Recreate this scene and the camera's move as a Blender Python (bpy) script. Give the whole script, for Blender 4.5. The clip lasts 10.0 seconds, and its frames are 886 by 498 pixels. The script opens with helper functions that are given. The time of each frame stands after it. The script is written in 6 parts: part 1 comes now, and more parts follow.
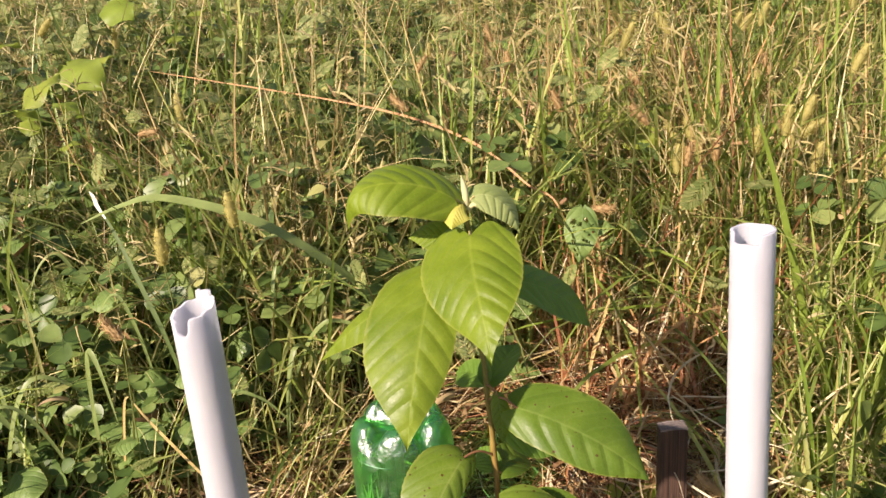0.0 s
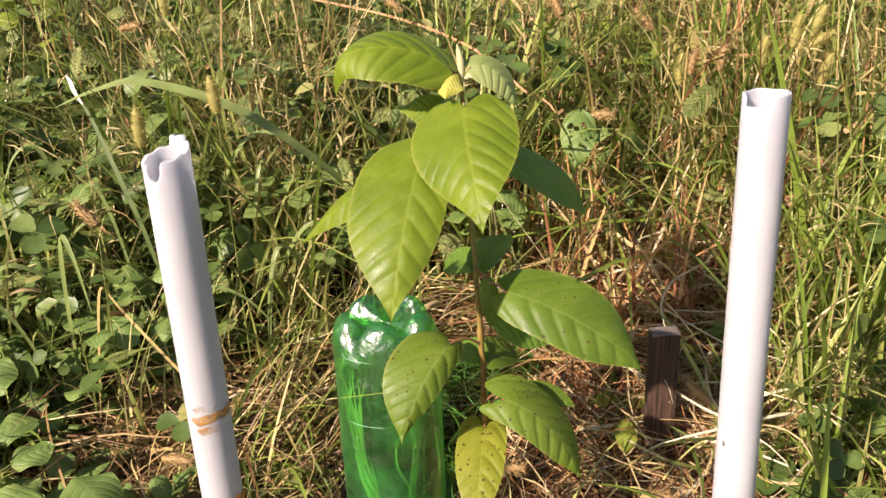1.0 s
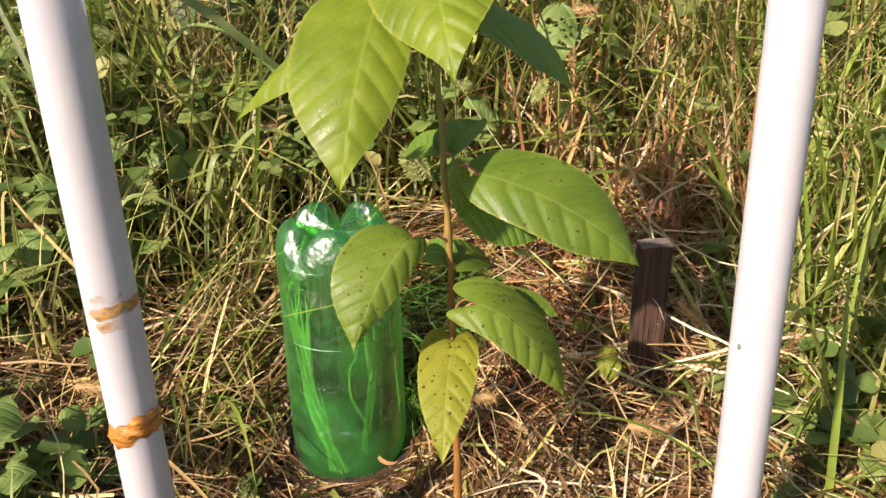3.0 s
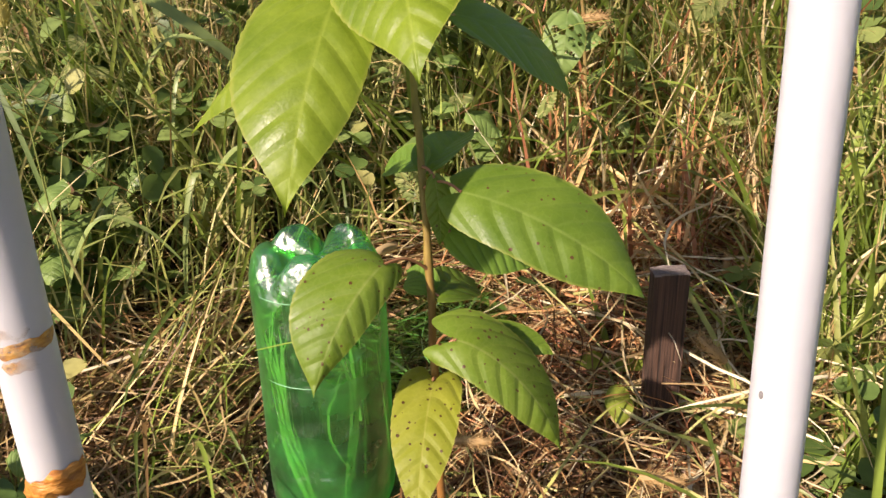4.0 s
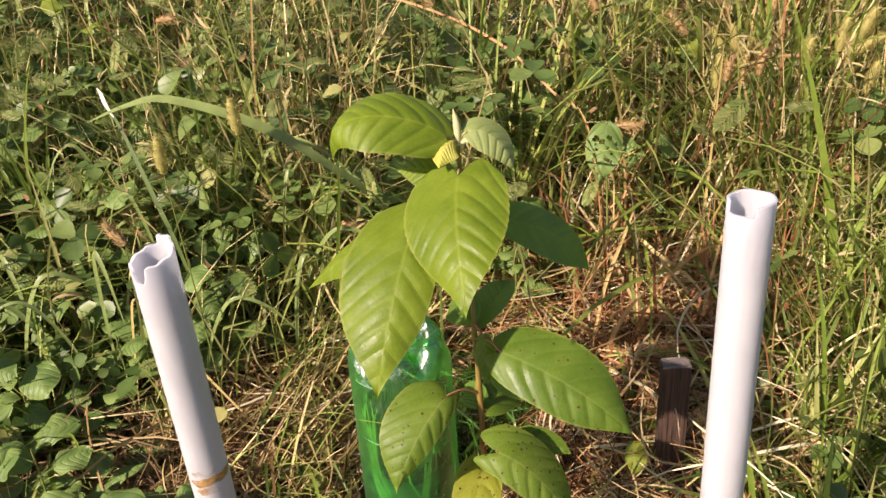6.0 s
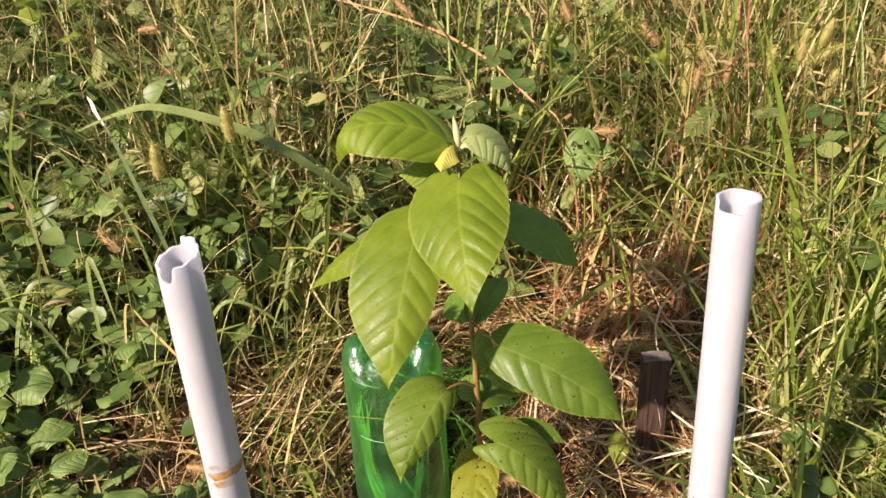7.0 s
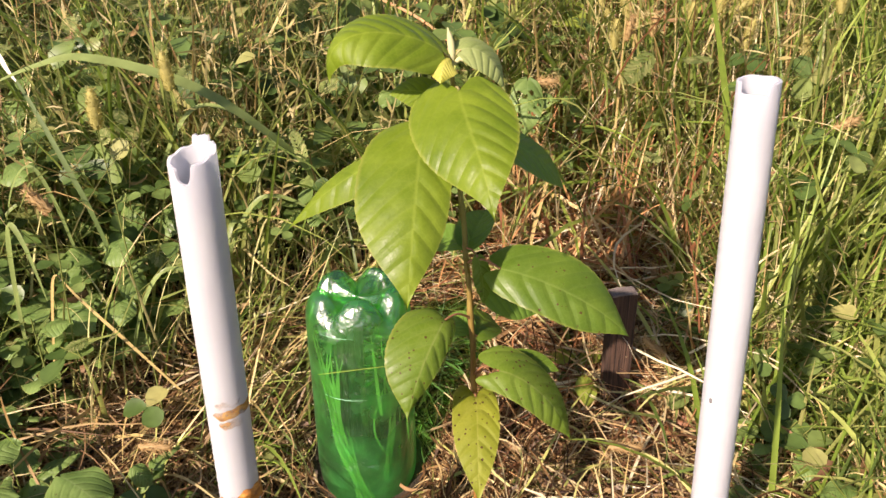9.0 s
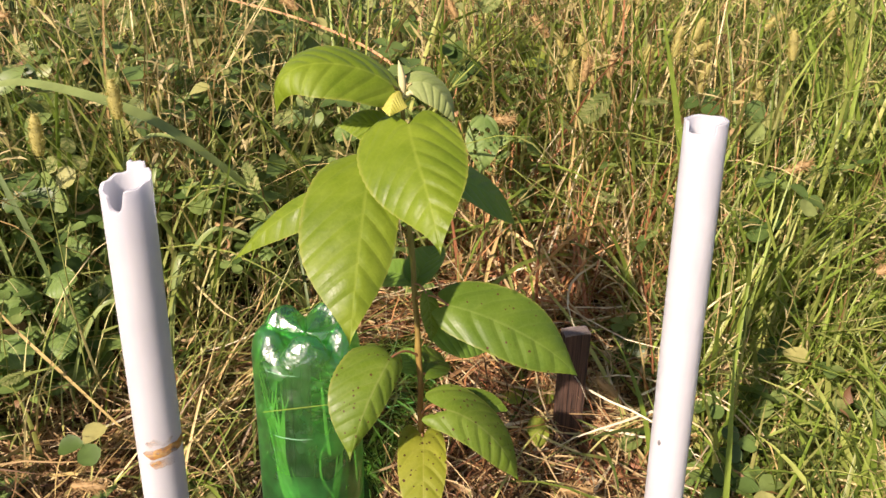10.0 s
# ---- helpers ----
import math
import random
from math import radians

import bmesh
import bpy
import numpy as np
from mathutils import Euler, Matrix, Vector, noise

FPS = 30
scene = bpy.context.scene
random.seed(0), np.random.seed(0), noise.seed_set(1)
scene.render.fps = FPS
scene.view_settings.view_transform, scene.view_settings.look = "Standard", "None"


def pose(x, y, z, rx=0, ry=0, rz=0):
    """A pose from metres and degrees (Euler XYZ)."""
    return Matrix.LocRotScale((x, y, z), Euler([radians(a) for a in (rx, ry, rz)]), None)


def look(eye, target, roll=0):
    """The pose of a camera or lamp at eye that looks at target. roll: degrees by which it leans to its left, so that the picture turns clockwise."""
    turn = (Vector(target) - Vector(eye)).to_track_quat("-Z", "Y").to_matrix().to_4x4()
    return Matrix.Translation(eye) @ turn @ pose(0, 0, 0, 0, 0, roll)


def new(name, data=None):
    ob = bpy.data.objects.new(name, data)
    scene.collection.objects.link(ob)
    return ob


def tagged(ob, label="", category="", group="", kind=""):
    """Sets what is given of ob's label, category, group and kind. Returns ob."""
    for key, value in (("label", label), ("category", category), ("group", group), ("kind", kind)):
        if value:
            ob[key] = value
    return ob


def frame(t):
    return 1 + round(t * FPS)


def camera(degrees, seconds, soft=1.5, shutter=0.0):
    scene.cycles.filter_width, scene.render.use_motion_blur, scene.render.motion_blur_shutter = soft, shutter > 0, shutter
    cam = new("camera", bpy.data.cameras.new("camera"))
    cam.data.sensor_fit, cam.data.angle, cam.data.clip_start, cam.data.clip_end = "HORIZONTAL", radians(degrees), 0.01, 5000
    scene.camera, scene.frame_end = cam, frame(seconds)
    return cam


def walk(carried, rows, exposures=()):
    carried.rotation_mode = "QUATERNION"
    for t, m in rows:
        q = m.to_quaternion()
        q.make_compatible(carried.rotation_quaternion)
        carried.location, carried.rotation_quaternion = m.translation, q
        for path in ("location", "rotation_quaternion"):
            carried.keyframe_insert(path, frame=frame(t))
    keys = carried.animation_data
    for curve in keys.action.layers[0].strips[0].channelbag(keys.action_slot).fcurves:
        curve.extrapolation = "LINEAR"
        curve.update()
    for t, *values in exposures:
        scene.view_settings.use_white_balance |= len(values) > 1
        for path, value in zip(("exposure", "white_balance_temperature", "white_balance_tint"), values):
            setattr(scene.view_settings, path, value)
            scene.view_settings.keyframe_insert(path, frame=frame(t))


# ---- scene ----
cam = camera(54.5, 10.0)
PATH = [
    (0, (0.113, -0.691, 0.606), (0.02, 1.202, -0.033), -4.5),
    (0.5, (0.106, -0.686, 0.571), (0.024, 1.208, -0.064), -4.2),
    (1, (0.108, -0.681, 0.54), (0.036, 1.178, -0.194), -2.4),
    (1.5, (0.095, -0.677, 0.528), (0.06, 1.18, -0.212), -0.9),
    (2, (0.094, -0.655, 0.479), (0.085, 1.193, -0.285), -1.4),
    (2.2, (0.099, -0.638, 0.455), (0.107, 1.199, -0.335), -1.4),
    (3.3, (0.105, -0.596, 0.439), (0.122, 1.24, -0.354), -0.9),
    (3.5, (0.114, -0.581, 0.428), (0.094, 1.274, -0.32), -0.8),
    (4, (0.132, -0.547, 0.421), (0.082, 1.311, -0.317), -1.6),
    (4.5, (0.134, -0.546, 0.436), (0.061, 1.306, -0.316), -2.3),
    (5, (0.137, -0.565, 0.466), (-0.006, 1.286, -0.278), -2.0),
    (5.5, (0.162, -0.613, 0.567), (-0.046, 1.171, -0.312), -3.3),
    (6, (0.167, -0.638, 0.642), (-0.081, 1.119, -0.28), -3.9),
    (6.2, (0.17, -0.646, 0.664), (-0.089, 1.105, -0.267), -4.4),
    (7.3, (0.122, -0.677, 0.643), (0.028, 1.103, -0.266), -2.5),
    (7.5, (0.118, -0.678, 0.634), (0.045, 1.095, -0.289), -2.5),
    (8, (0.105, -0.676, 0.618), (0.143, 1.069, -0.359), -2.8),
    (8.5, (0.043, -0.674, 0.595), (0.22, 1.107, -0.296), -2.4),
    (9, (0.021, -0.68, 0.573), (0.233, 1.113, -0.289), -1.1),
    (9.5, (0.035, -0.671, 0.567), (0.255, 1.114, -0.307), -1.4),
    (10, (0.035, -0.673, 0.566), (0.331, 1.145, -0.213), 0.9),
]
walk(cam, [(t, look(eye, target, roll)) for t, eye, target, roll in PATH], [(0, 0.92, 6750, 27), (3.5, 0.97, 6750, 27), (5, 0.95, 6750, 27), (5.5, 0.82, 6750, 27), (6.2, 0.81, 6750, 27), (7.5, 0.90, 6750, 27), (9, 0.94, 6750, 27), (10, 0.87, 6750, 27)])

# ---- light ----
SUN_DIR = Vector((-0.565, -0.606, 0.559)).normalized()
world = bpy.data.worlds.new("sky")
scene.world = world
world.use_nodes = True
wn = world.node_tree
sky = wn.nodes.new("ShaderNodeTexSky")
sky.sky_type = "NISHITA"
sky.sun_disc = False
sky.sun_elevation = math.asin(SUN_DIR.z)
sky.sun_rotation = math.atan2(SUN_DIR.x, SUN_DIR.y)
wn.links.new(sky.outputs["Color"], wn.nodes["Background"].inputs["Color"])
wn.nodes["Background"].inputs["Strength"].default_value = 0.072
sun_data = bpy.data.lights.new("sun", "SUN")
sun_data.energy = 5.0
sun_data.angle = radians(1.2)
sun_data.color = (1.0, 0.91, 0.74)
sun = new("sun", sun_data)
sun.matrix_world = look(SUN_DIR * 20, (0, 0, 0))

# ---- materials ----


def material(name):
    m = bpy.data.materials.new(name)
    m.use_nodes = True
    nt = m.node_tree
    return m, nt, nt.nodes["Principled BSDF"], nt.nodes["Material Output"]


def node(nt, kind, **values):
    n = nt.nodes.new("ShaderNode" + kind)
    for key, value in values.items():
        n.inputs[key.replace("_", " ")].default_value = value
    return n


def ramp(nt, source, stops):
    r = nt.nodes.new("ShaderNodeValToRGB")
    els = r.color_ramp.elements
    while len(els) < len(stops):
        els.new(0.5)
    for e, (p, c) in zip(els, stops):
        e.position, e.color = p, (*c, 1)
    nt.links.new(source, r.inputs["Fac"])
    return r


def mixed(nt, fac, a, b, mode="MIX"):
    """Mixes two colours (sockets or tuples)."""
    n = nt.nodes.new("ShaderNodeMix")
    n.data_type, n.blend_type = "RGBA", mode
    for i, v in ((0, fac), (6, a), (7, b)):
        if isinstance(v, (int, float)):
            n.inputs[i].default_value = v
        elif isinstance(v, tuple):
            n.inputs[i].default_value = (*v, 1)
        else:
            nt.links.new(v, n.inputs[i])
    return n.outputs[2]


def calc(nt, op, a, b=0.0):
    n = nt.nodes.new("ShaderNodeMath")
    n.operation = op
    for i, v in ((0, a), (1, b)):
        if isinstance(v, (int, float)):
            n.inputs[i].default_value = v
        else:
            nt.links.new(v, n.inputs[i])
    return n.outputs[0]


def coords(nt):
    return nt.nodes.new("ShaderNodeTexCoord").outputs["Object"]


def noise_of(nt, scale, detail=3.0, source=None, stretch=None):
    n = node(nt, "TexNoise", Scale=scale, Detail=detail)
    v = source or coords(nt)
    if stretch:
        mp = nt.nodes.new("ShaderNodeMapping")
        mp.inputs["Scale"].default_value = stretch
        nt.links.new(v, mp.inputs["Vector"])
        v = mp.outputs["Vector"]
    nt.links.new(v, n.inputs["Vector"])
    return n.outputs["Fac"]


def bump(nt, height, bsdf, strength=0.3, distance=0.001):
    b = node(nt, "Bump", Strength=strength, Distance=distance)
    nt.links.new(height, b.inputs["Height"])
    nt.links.new(b.outputs["Normal"], bsdf.inputs["Normal"])


def see_through(nt, bsdf, out, colour, amount):
    """Lets light shine through a thin leaf."""
    tr = nt.nodes.new("ShaderNodeBsdfTranslucent")
    nt.links.new(colour, tr.inputs["Color"])
    mx = nt.nodes.new("ShaderNodeMixShader")
    mx.inputs["Fac"].default_value = amount
    nt.links.new(bsdf.outputs[0], mx.inputs[1])
    nt.links.new(tr.outputs[0], mx.inputs[2])
    nt.links.new(mx.outputs[0], out.inputs["Surface"])


def foliage(name, stops, thin=0.35, rough=0.5, by_object=False, blotch=None, scale=60.0):
    """Blades, stalks and small leaves: colour by piece, with blotches along it."""
    m, nt, bsdf, out = material(name)
    if by_object:
        rnd = nt.nodes.new("ShaderNodeObjectInfo").outputs["Random"]
    else:
        rnd = nt.nodes.new("ShaderNodeNewGeometry").outputs["Random Per Island"]
    col = ramp(nt, rnd, stops).outputs["Color"]
    n1 = noise_of(nt, scale)
    col = mixed(nt, 0.45, col, ramp(nt, n1, [(0.3, (0.45, 0.45, 0.45)), (0.7, (1, 1, 1))]).outputs["Color"], "MULTIPLY")
    if blotch:
        n2 = noise_of(nt, scale * 0.35, 4.0)
        mask = ramp(nt, n2, [(0.56, (0, 0, 0)), (0.68, (1, 1, 1))]).outputs["Color"]
        col = mixed(nt, calc(nt, "MULTIPLY", mask, 0.7), col, blotch)
    nt.links.new(col, bsdf.inputs["Base Color"])
    bsdf.inputs["Roughness"].default_value = rough
    bsdf.inputs["Specular IOR Level"].default_value = 0.35
    bump(nt, n1, bsdf, 0.25, 0.0005)
    if thin:
        see_through(nt, bsdf, out, col, thin)
    return m


def leaf_skin(name, dark, light, vein, spots=0.0, thin=0.4, rough=0.46):
    """The sapling's leaf: quilted between arching side veins, paler midrib."""
    m, nt, bsdf, out = material(name)
    uv = nt.nodes.new("ShaderNodeUVMap").outputs["UV"]
    sp = nt.nodes.new("ShaderNodeSeparateXYZ")
    nt.links.new(uv, sp.inputs[0])
    au = calc(nt, "ABSOLUTE", calc(nt, "SUBTRACT", calc(nt, "MULTIPLY", sp.outputs["X"], 2.0), 1.0))
    side = calc(nt, "PINGPONG", sp.outputs["Y"], 0.5)
    side_vein = ramp(nt, side, [(0.0, (1, 1, 1)), (0.09, (0, 0, 0))]).outputs["Color"]
    mid = ramp(nt, au, [(0.012, (1, 1, 1)), (0.05, (0, 0, 0))]).outputs["Color"]
    n1 = ramp(nt, noise_of(nt, 34.0, 4.0), [(0.30, (0, 0, 0)), (0.68, (1, 1, 1))]).outputs["Color"]
    n2 = noise_of(nt, 420.0, 2.0)
    col = mixed(nt, n1, dark, light)
    col = mixed(nt, calc(nt, "MULTIPLY", n2, 0.35), col, tuple(c * 0.6 for c in dark))
    veins = calc(nt, "MAXIMUM", calc(nt, "MULTIPLY", side_vein, 0.09), calc(nt, "MULTIPLY", mid, 0.30))
    col = mixed(nt, veins, col, vein)
    edge = ramp(nt, au, [(0.93, (0, 0, 0)), (1.0, (1, 1, 1))]).outputs["Color"]
    col = mixed(nt, calc(nt, "MULTIPLY", edge, 0.35), col, (0.45, 0.42, 0.10))
    if spots:
        vo = nt.nodes.new("ShaderNodeTexVoronoi")
        vo.inputs["Scale"].default_value = 290.0
        nt.links.new(coords(nt), vo.inputs["Vector"])
        vc = nt.nodes.new("ShaderNodeSeparateColor")
        nt.links.new(vo.outputs["Color"], vc.inputs[0])
        near = calc(nt, "LESS_THAN", vo.outputs["Distance"], calc(nt, "MULTIPLY", vc.outputs[1], 0.34))
        few = calc(nt, "LESS_THAN", vc.outputs[0], spots)
        col = mixed(nt, calc(nt, "MULTIPLY", near, few), col, (0.085, 0.042, 0.012))
        big = noise_of(nt, 30.0, 5.0)
        tan = ramp(nt, big, [(0.70, (0, 0, 0)), (0.76, (1, 1, 1))]).outputs["Color"]
        col = mixed(nt, calc(nt, "MULTIPLY", tan, 0.55), col, (0.36, 0.30, 0.08))
    mesh = nt.nodes.new("ShaderNodeTexVoronoi")
    mesh.feature = "DISTANCE_TO_EDGE"
    mesh.inputs["Scale"].default_value = 210.0
    nt.links.new(coords(nt), mesh.inputs["Vector"])
    fine_vein = ramp(nt, mesh.outputs["Distance"], [(0.02, (1, 1, 1)), (0.12, (0, 0, 0))]).outputs["Color"]
    col = mixed(nt, calc(nt, "MULTIPLY", fine_vein, 0.07), col, vein)
    nt.links.new(col, bsdf.inputs["Base Color"])
    gloss = ramp(nt, noise_of(nt, 70.0, 4.0), [(0.35, (rough - 0.08,) * 3), (0.65, (rough + 0.12,) * 3)]).outputs["Color"]
    nt.links.new(gloss, bsdf.inputs["Roughness"])
    bsdf.inputs["Specular IOR Level"].default_value = 0.38
    hgt = calc(nt, "ADD", calc(nt, "MULTIPLY", ramp(nt, side, [(0.0, (0, 0, 0)), (0.25, (1, 1, 1))]).outputs["Color"], 1.15), calc(nt, "MULTIPLY", n2, 0.4))
    net = nt.nodes.new("ShaderNodeTexVoronoi")
    net.feature = "DISTANCE_TO_EDGE"
    net.inputs["Scale"].default_value = 330.0
    nt.links.new(coords(nt), net.inputs["Vector"])
    hgt = calc(nt, "ADD", hgt, calc(nt, "MULTIPLY", calc(nt, "MINIMUM", net.outputs["Distance"], 0.25), 0.30))
    bump(nt, hgt, bsdf, 0.42, 0.0009)
    see_through(nt, bsdf, out, col, thin)
    return m


GREENS = [(0.0, (0.080, 0.130, 0.026)), (0.35, (0.165, 0.230, 0.050)), (0.65, (0.285, 0.325, 0.090)), (0.85, (0.350, 0.375, 0.105)), (1.0, (0.470, 0.450, 0.160))]
MAT_GRASS = foliage("grass_blade", GREENS, 0.35, 0.42)
MAT_FRESH = foliage("fresh_grass_blade", [(0.0, (0.170, 0.265, 0.034)), (0.6, (0.320, 0.430, 0.075)), (1.0, (0.520, 0.550, 0.160))], 0.4, 0.4)
MAT_STRAW = foliage("straw", [(0.0, (0.140, 0.078, 0.030)), (0.25, (0.360, 0.236, 0.088)), (0.6, (0.570, 0.425, 0.168)), (1.0, (0.800, 0.680, 0.360))], 0.15, 0.45)
MAT_CREAM = foliage("cream_straw", [(0.0, (0.420, 0.300, 0.140)), (0.5, (0.640, 0.520, 0.290)), (1.0, (0.860, 0.780, 0.540))], 0.15, 0.45)
MAT_RUST = foliage("rusty_stalk", [(0.0, (0.190, 0.070, 0.040)), (0.4, (0.440, 0.190, 0.080)), (0.75, (0.620, 0.350, 0.140)), (1.0, (0.640, 0.510, 0.270))], 0.15, 0.55)
MAT_CLOVER = foliage("clover_leaf", [(0.0, (0.060, 0.112, 0.026)), (0.5, (0.128, 0.205, 0.050)), (0.88, (0.225, 0.300, 0.085)), (1.0, (0.420, 0.400, 0.140))], 0.3, 0.42, scale=90.0)
MAT_STEM = foliage("pale_stem", [(0.0, (0.230, 0.260, 0.060)), (0.5, (0.430, 0.425, 0.130)), (1.0, (0.670, 0.610, 0.280))], 0.2, 0.42)
MAT_ARCH = foliage("long_grass_blade", [(0.0, (0.250, 0.330, 0.100)), (1.0, (0.290, 0.370, 0.120))], 0.35, 0.4, True)
MAT_STALK = foliage("green_stalk", [(0.0, (0.120, 0.180, 0.050)), (1.0, (0.150, 0.210, 0.060))], 0.3, 0.5, True)
MAT_LIME = foliage("lime_leaf", [(0.0, (0.200, 0.300, 0.035)), (1.0, (0.340, 0.400, 0.060))], 0.45, 0.45, True, None, 40.0)
MAT_FERNY = foliage("ferny_leaf", [(0.0, (0.150, 0.210, 0.055)), (0.6, (0.270, 0.320, 0.100)), (1.0, (0.420, 0.430, 0.170))], 0.35, 0.5)
MAT_HEAD = foliage("seed_head", [(0.0, (0.430, 0.390, 0.090)), (0.5, (0.560, 0.500, 0.150)), (1.0, (0.700, 0.630, 0.270))], 0.45, 0.6)
MAT_SEED = foliage("grass_seed", [(0.0, (0.300, 0.260, 0.090)), (0.5, (0.480, 0.400, 0.160)), (1.0, (0.600, 0.500, 0.260))], 0.3, 0.6)
MAT_LITTER = foliage("litter_straw", [(0.0, (0.040, 0.016, 0.008)), (0.45, (0.155, 0.076, 0.031)), (0.75, (0.370, 0.228, 0.090)), (1.0, (0.780, 0.610, 0.310))], 0.12, 0.5)
MAT_SCRAP = foliage("leaf_scrap", [(0.0, (0.090, 0.055, 0.038)), (0.5, (0.230, 0.150, 0.105)), (1.0, (0.430, 0.330, 0.240))], 0.1, 0.65)
MAT_PALE_BLADE = foliage("pale_blade", [(0.0, (0.380, 0.420, 0.170)), (1.0, (0.640, 0.640, 0.330))], 0.3, 0.5, True)
MAT_HEAD_BROWN = foliage("brown_seed_head", [(0.0, (0.380, 0.230, 0.090)), (1.0, (0.600, 0.420, 0.190))], 0.2, 0.65)
MAT_DEAD = foliage("dead_leaf", [(0.0, (0.135, 0.070, 0.032)), (0.5, (0.320, 0.188, 0.082)), (1.0, (0.510, 0.380, 0.200))], 0.12, 0.65)

LEAF_BRIGHT = leaf_skin("young_leaf", (0.132, 0.212, 0.011), (0.240, 0.332, 0.024), (0.34, 0.42, 0.06), thin=0.42, rough=0.45)
LEAF_GREEN = leaf_skin("leaf", (0.084, 0.160, 0.013), (0.140, 0.228, 0.022), (0.24, 0.33, 0.08), 0.16, 0.35, 0.44)
LEAF_SPOT = leaf_skin("spotted_leaf", (0.115, 0.200, 0.015), (0.178, 0.268, 0.030), (0.33, 0.37, 0.12), 0.45, 0.38)
LEAF_OLD = leaf_skin("yellowing_leaf", (0.235, 0.275, 0.020), (0.330, 0.355, 0.040), (0.44, 0.43, 0.11), 0.60, 0.4)
MAT_WEED = leaf_skin("weed_leaf", (0.095, 0.175, 0.038), (0.210, 0.310, 0.080), (0.26, 0.34, 0.13), 0.03, 0.3, 0.45)
# lighter green for leaves in shade: the missing light is put into the colour
LEAF_SHADED = leaf_skin("shaded_leaf", (0.130, 0.255, 0.034), (0.190, 0.335, 0.050), (0.21, 0.36, 0.08), 0.0, 0.44, 0.46)
LEAF_PALE = leaf_skin("downy_leaf", (0.250, 0.330, 0.090), (0.340, 0.400, 0.150), (0.45, 0.50, 0.22), 0.0, 0.35, 0.6)
LEAF_GOLD = leaf_skin("golden_leaf", (0.500, 0.490, 0.060), (0.620, 0.590, 0.120), (0.66, 0.60, 0.20), 0.0, 0.4)


def make_bark():
    m, nt, bsdf, out = material("stem_bark")
    n1 = noise_of(nt, 160.0, 4.0, stretch=(1, 1, 0.25))
    col = ramp(nt, n1, [(0.3, (0.140, 0.056, 0.012)), (0.6, (0.270, 0.124, 0.025)), (0.85, (0.330, 0.200, 0.050))]).outputs["Color"]
    young = ramp(nt, n1, [(0.3, (0.130, 0.105, 0.020)), (0.7, (0.270, 0.230, 0.050))]).outputs["Color"]
    up = nt.nodes.new("ShaderNodeSeparateXYZ")
    nt.links.new(coords(nt), up.inputs[0])
    col = mixed(nt, ramp(nt, calc(nt, "ADD", up.outputs["Z"], calc(nt, "MULTIPLY", n1, 0.06)), [(0.20, (0, 0, 0)), (0.34, (1, 1, 1))]).outputs["Color"], col, young)
    nt.links.new(col, bsdf.inputs["Base Color"])
    bsdf.inputs["Roughness"].default_value = 0.6
    bump(nt, n1, bsdf, 0.5, 0.0006)
    return m


def make_pvc():
    m, nt, bsdf, out = material("white_plastic")
    n1, n2 = noise_of(nt, 14.0, 5.0), noise_of(nt, 220.0, 3.0, stretch=(1, 1, 0.15))
    col = ramp(nt, n1, [(0.35, (0.440, 0.445, 0.485)), (0.7, (0.525, 0.530, 0.565))]).outputs["Color"]
    dirt = ramp(nt, noise_of(nt, 420.0, 2.0), [(0.76, (0, 0, 0)), (0.80, (1, 1, 1))]).outputs["Color"]
    col = mixed(nt, calc(nt, "MULTIPLY", dirt, 0.35), col, (0.45, 0.42, 0.38))
    nt.links.new(col, bsdf.inputs["Base Color"])
    rr = ramp(nt, n2, [(0.3, (0.33, 0.33, 0.33)), (0.7, (0.5, 0.5, 0.5))]).outputs["Color"]
    nt.links.new(rr, bsdf.inputs["Roughness"])
    bsdf.inputs["Subsurface Weight"].default_value = 0.6
    bsdf.inputs["Subsurface Radius"].default_value = (1.0, 1.0, 1.1)
    bsdf.inputs["Subsurface Scale"].default_value = 0.012
    bump(nt, n2, bsdf, 0.12, 0.0003)
    return m


def make_rust(name, first, full, most):
    m, nt, bsdf, out = material(name)
    n1, n2 = noise_of(nt, 260.0, 5.0, stretch=(1, 1, 2.5)), noise_of(nt, 90.0, 4.0)
    col = ramp(nt, n1, [(0.3, (0.30, 0.120, 0.014)), (0.55, (0.50, 0.255, 0.035)), (0.75, (0.60, 0.380, 0.095))]).outputs["Color"]
    nt.links.new(col, bsdf.inputs["Base Color"])
    bsdf.inputs["Roughness"].default_value = 0.8
    bump(nt, n1, bsdf, 0.8, 0.002)
    holes = ramp(nt, n2, [(first, (0, 0, 0)), (full, (1, 1, 1))]).outputs["Color"]
    nt.links.new(calc(nt, "MULTIPLY", holes, most), bsdf.inputs["Alpha"])
    return m


def make_resin():
    m, nt, bsdf, out = material("brown_tape")
    n1 = noise_of(nt, 240.0, 5.0, stretch=(0.5, 0.5, 2.0))
    col = ramp(nt, n1, [(0.3, (0.24, 0.080, 0.012)), (0.55, (0.50, 0.210, 0.035)), (0.75, (0.70, 0.400, 0.120))]).outputs["Color"]
    nt.links.new(col, bsdf.inputs["Base Color"])
    bsdf.inputs["Roughness"].default_value = 0.5
    bump(nt, n1, bsdf, 0.6, 0.002)
    return m


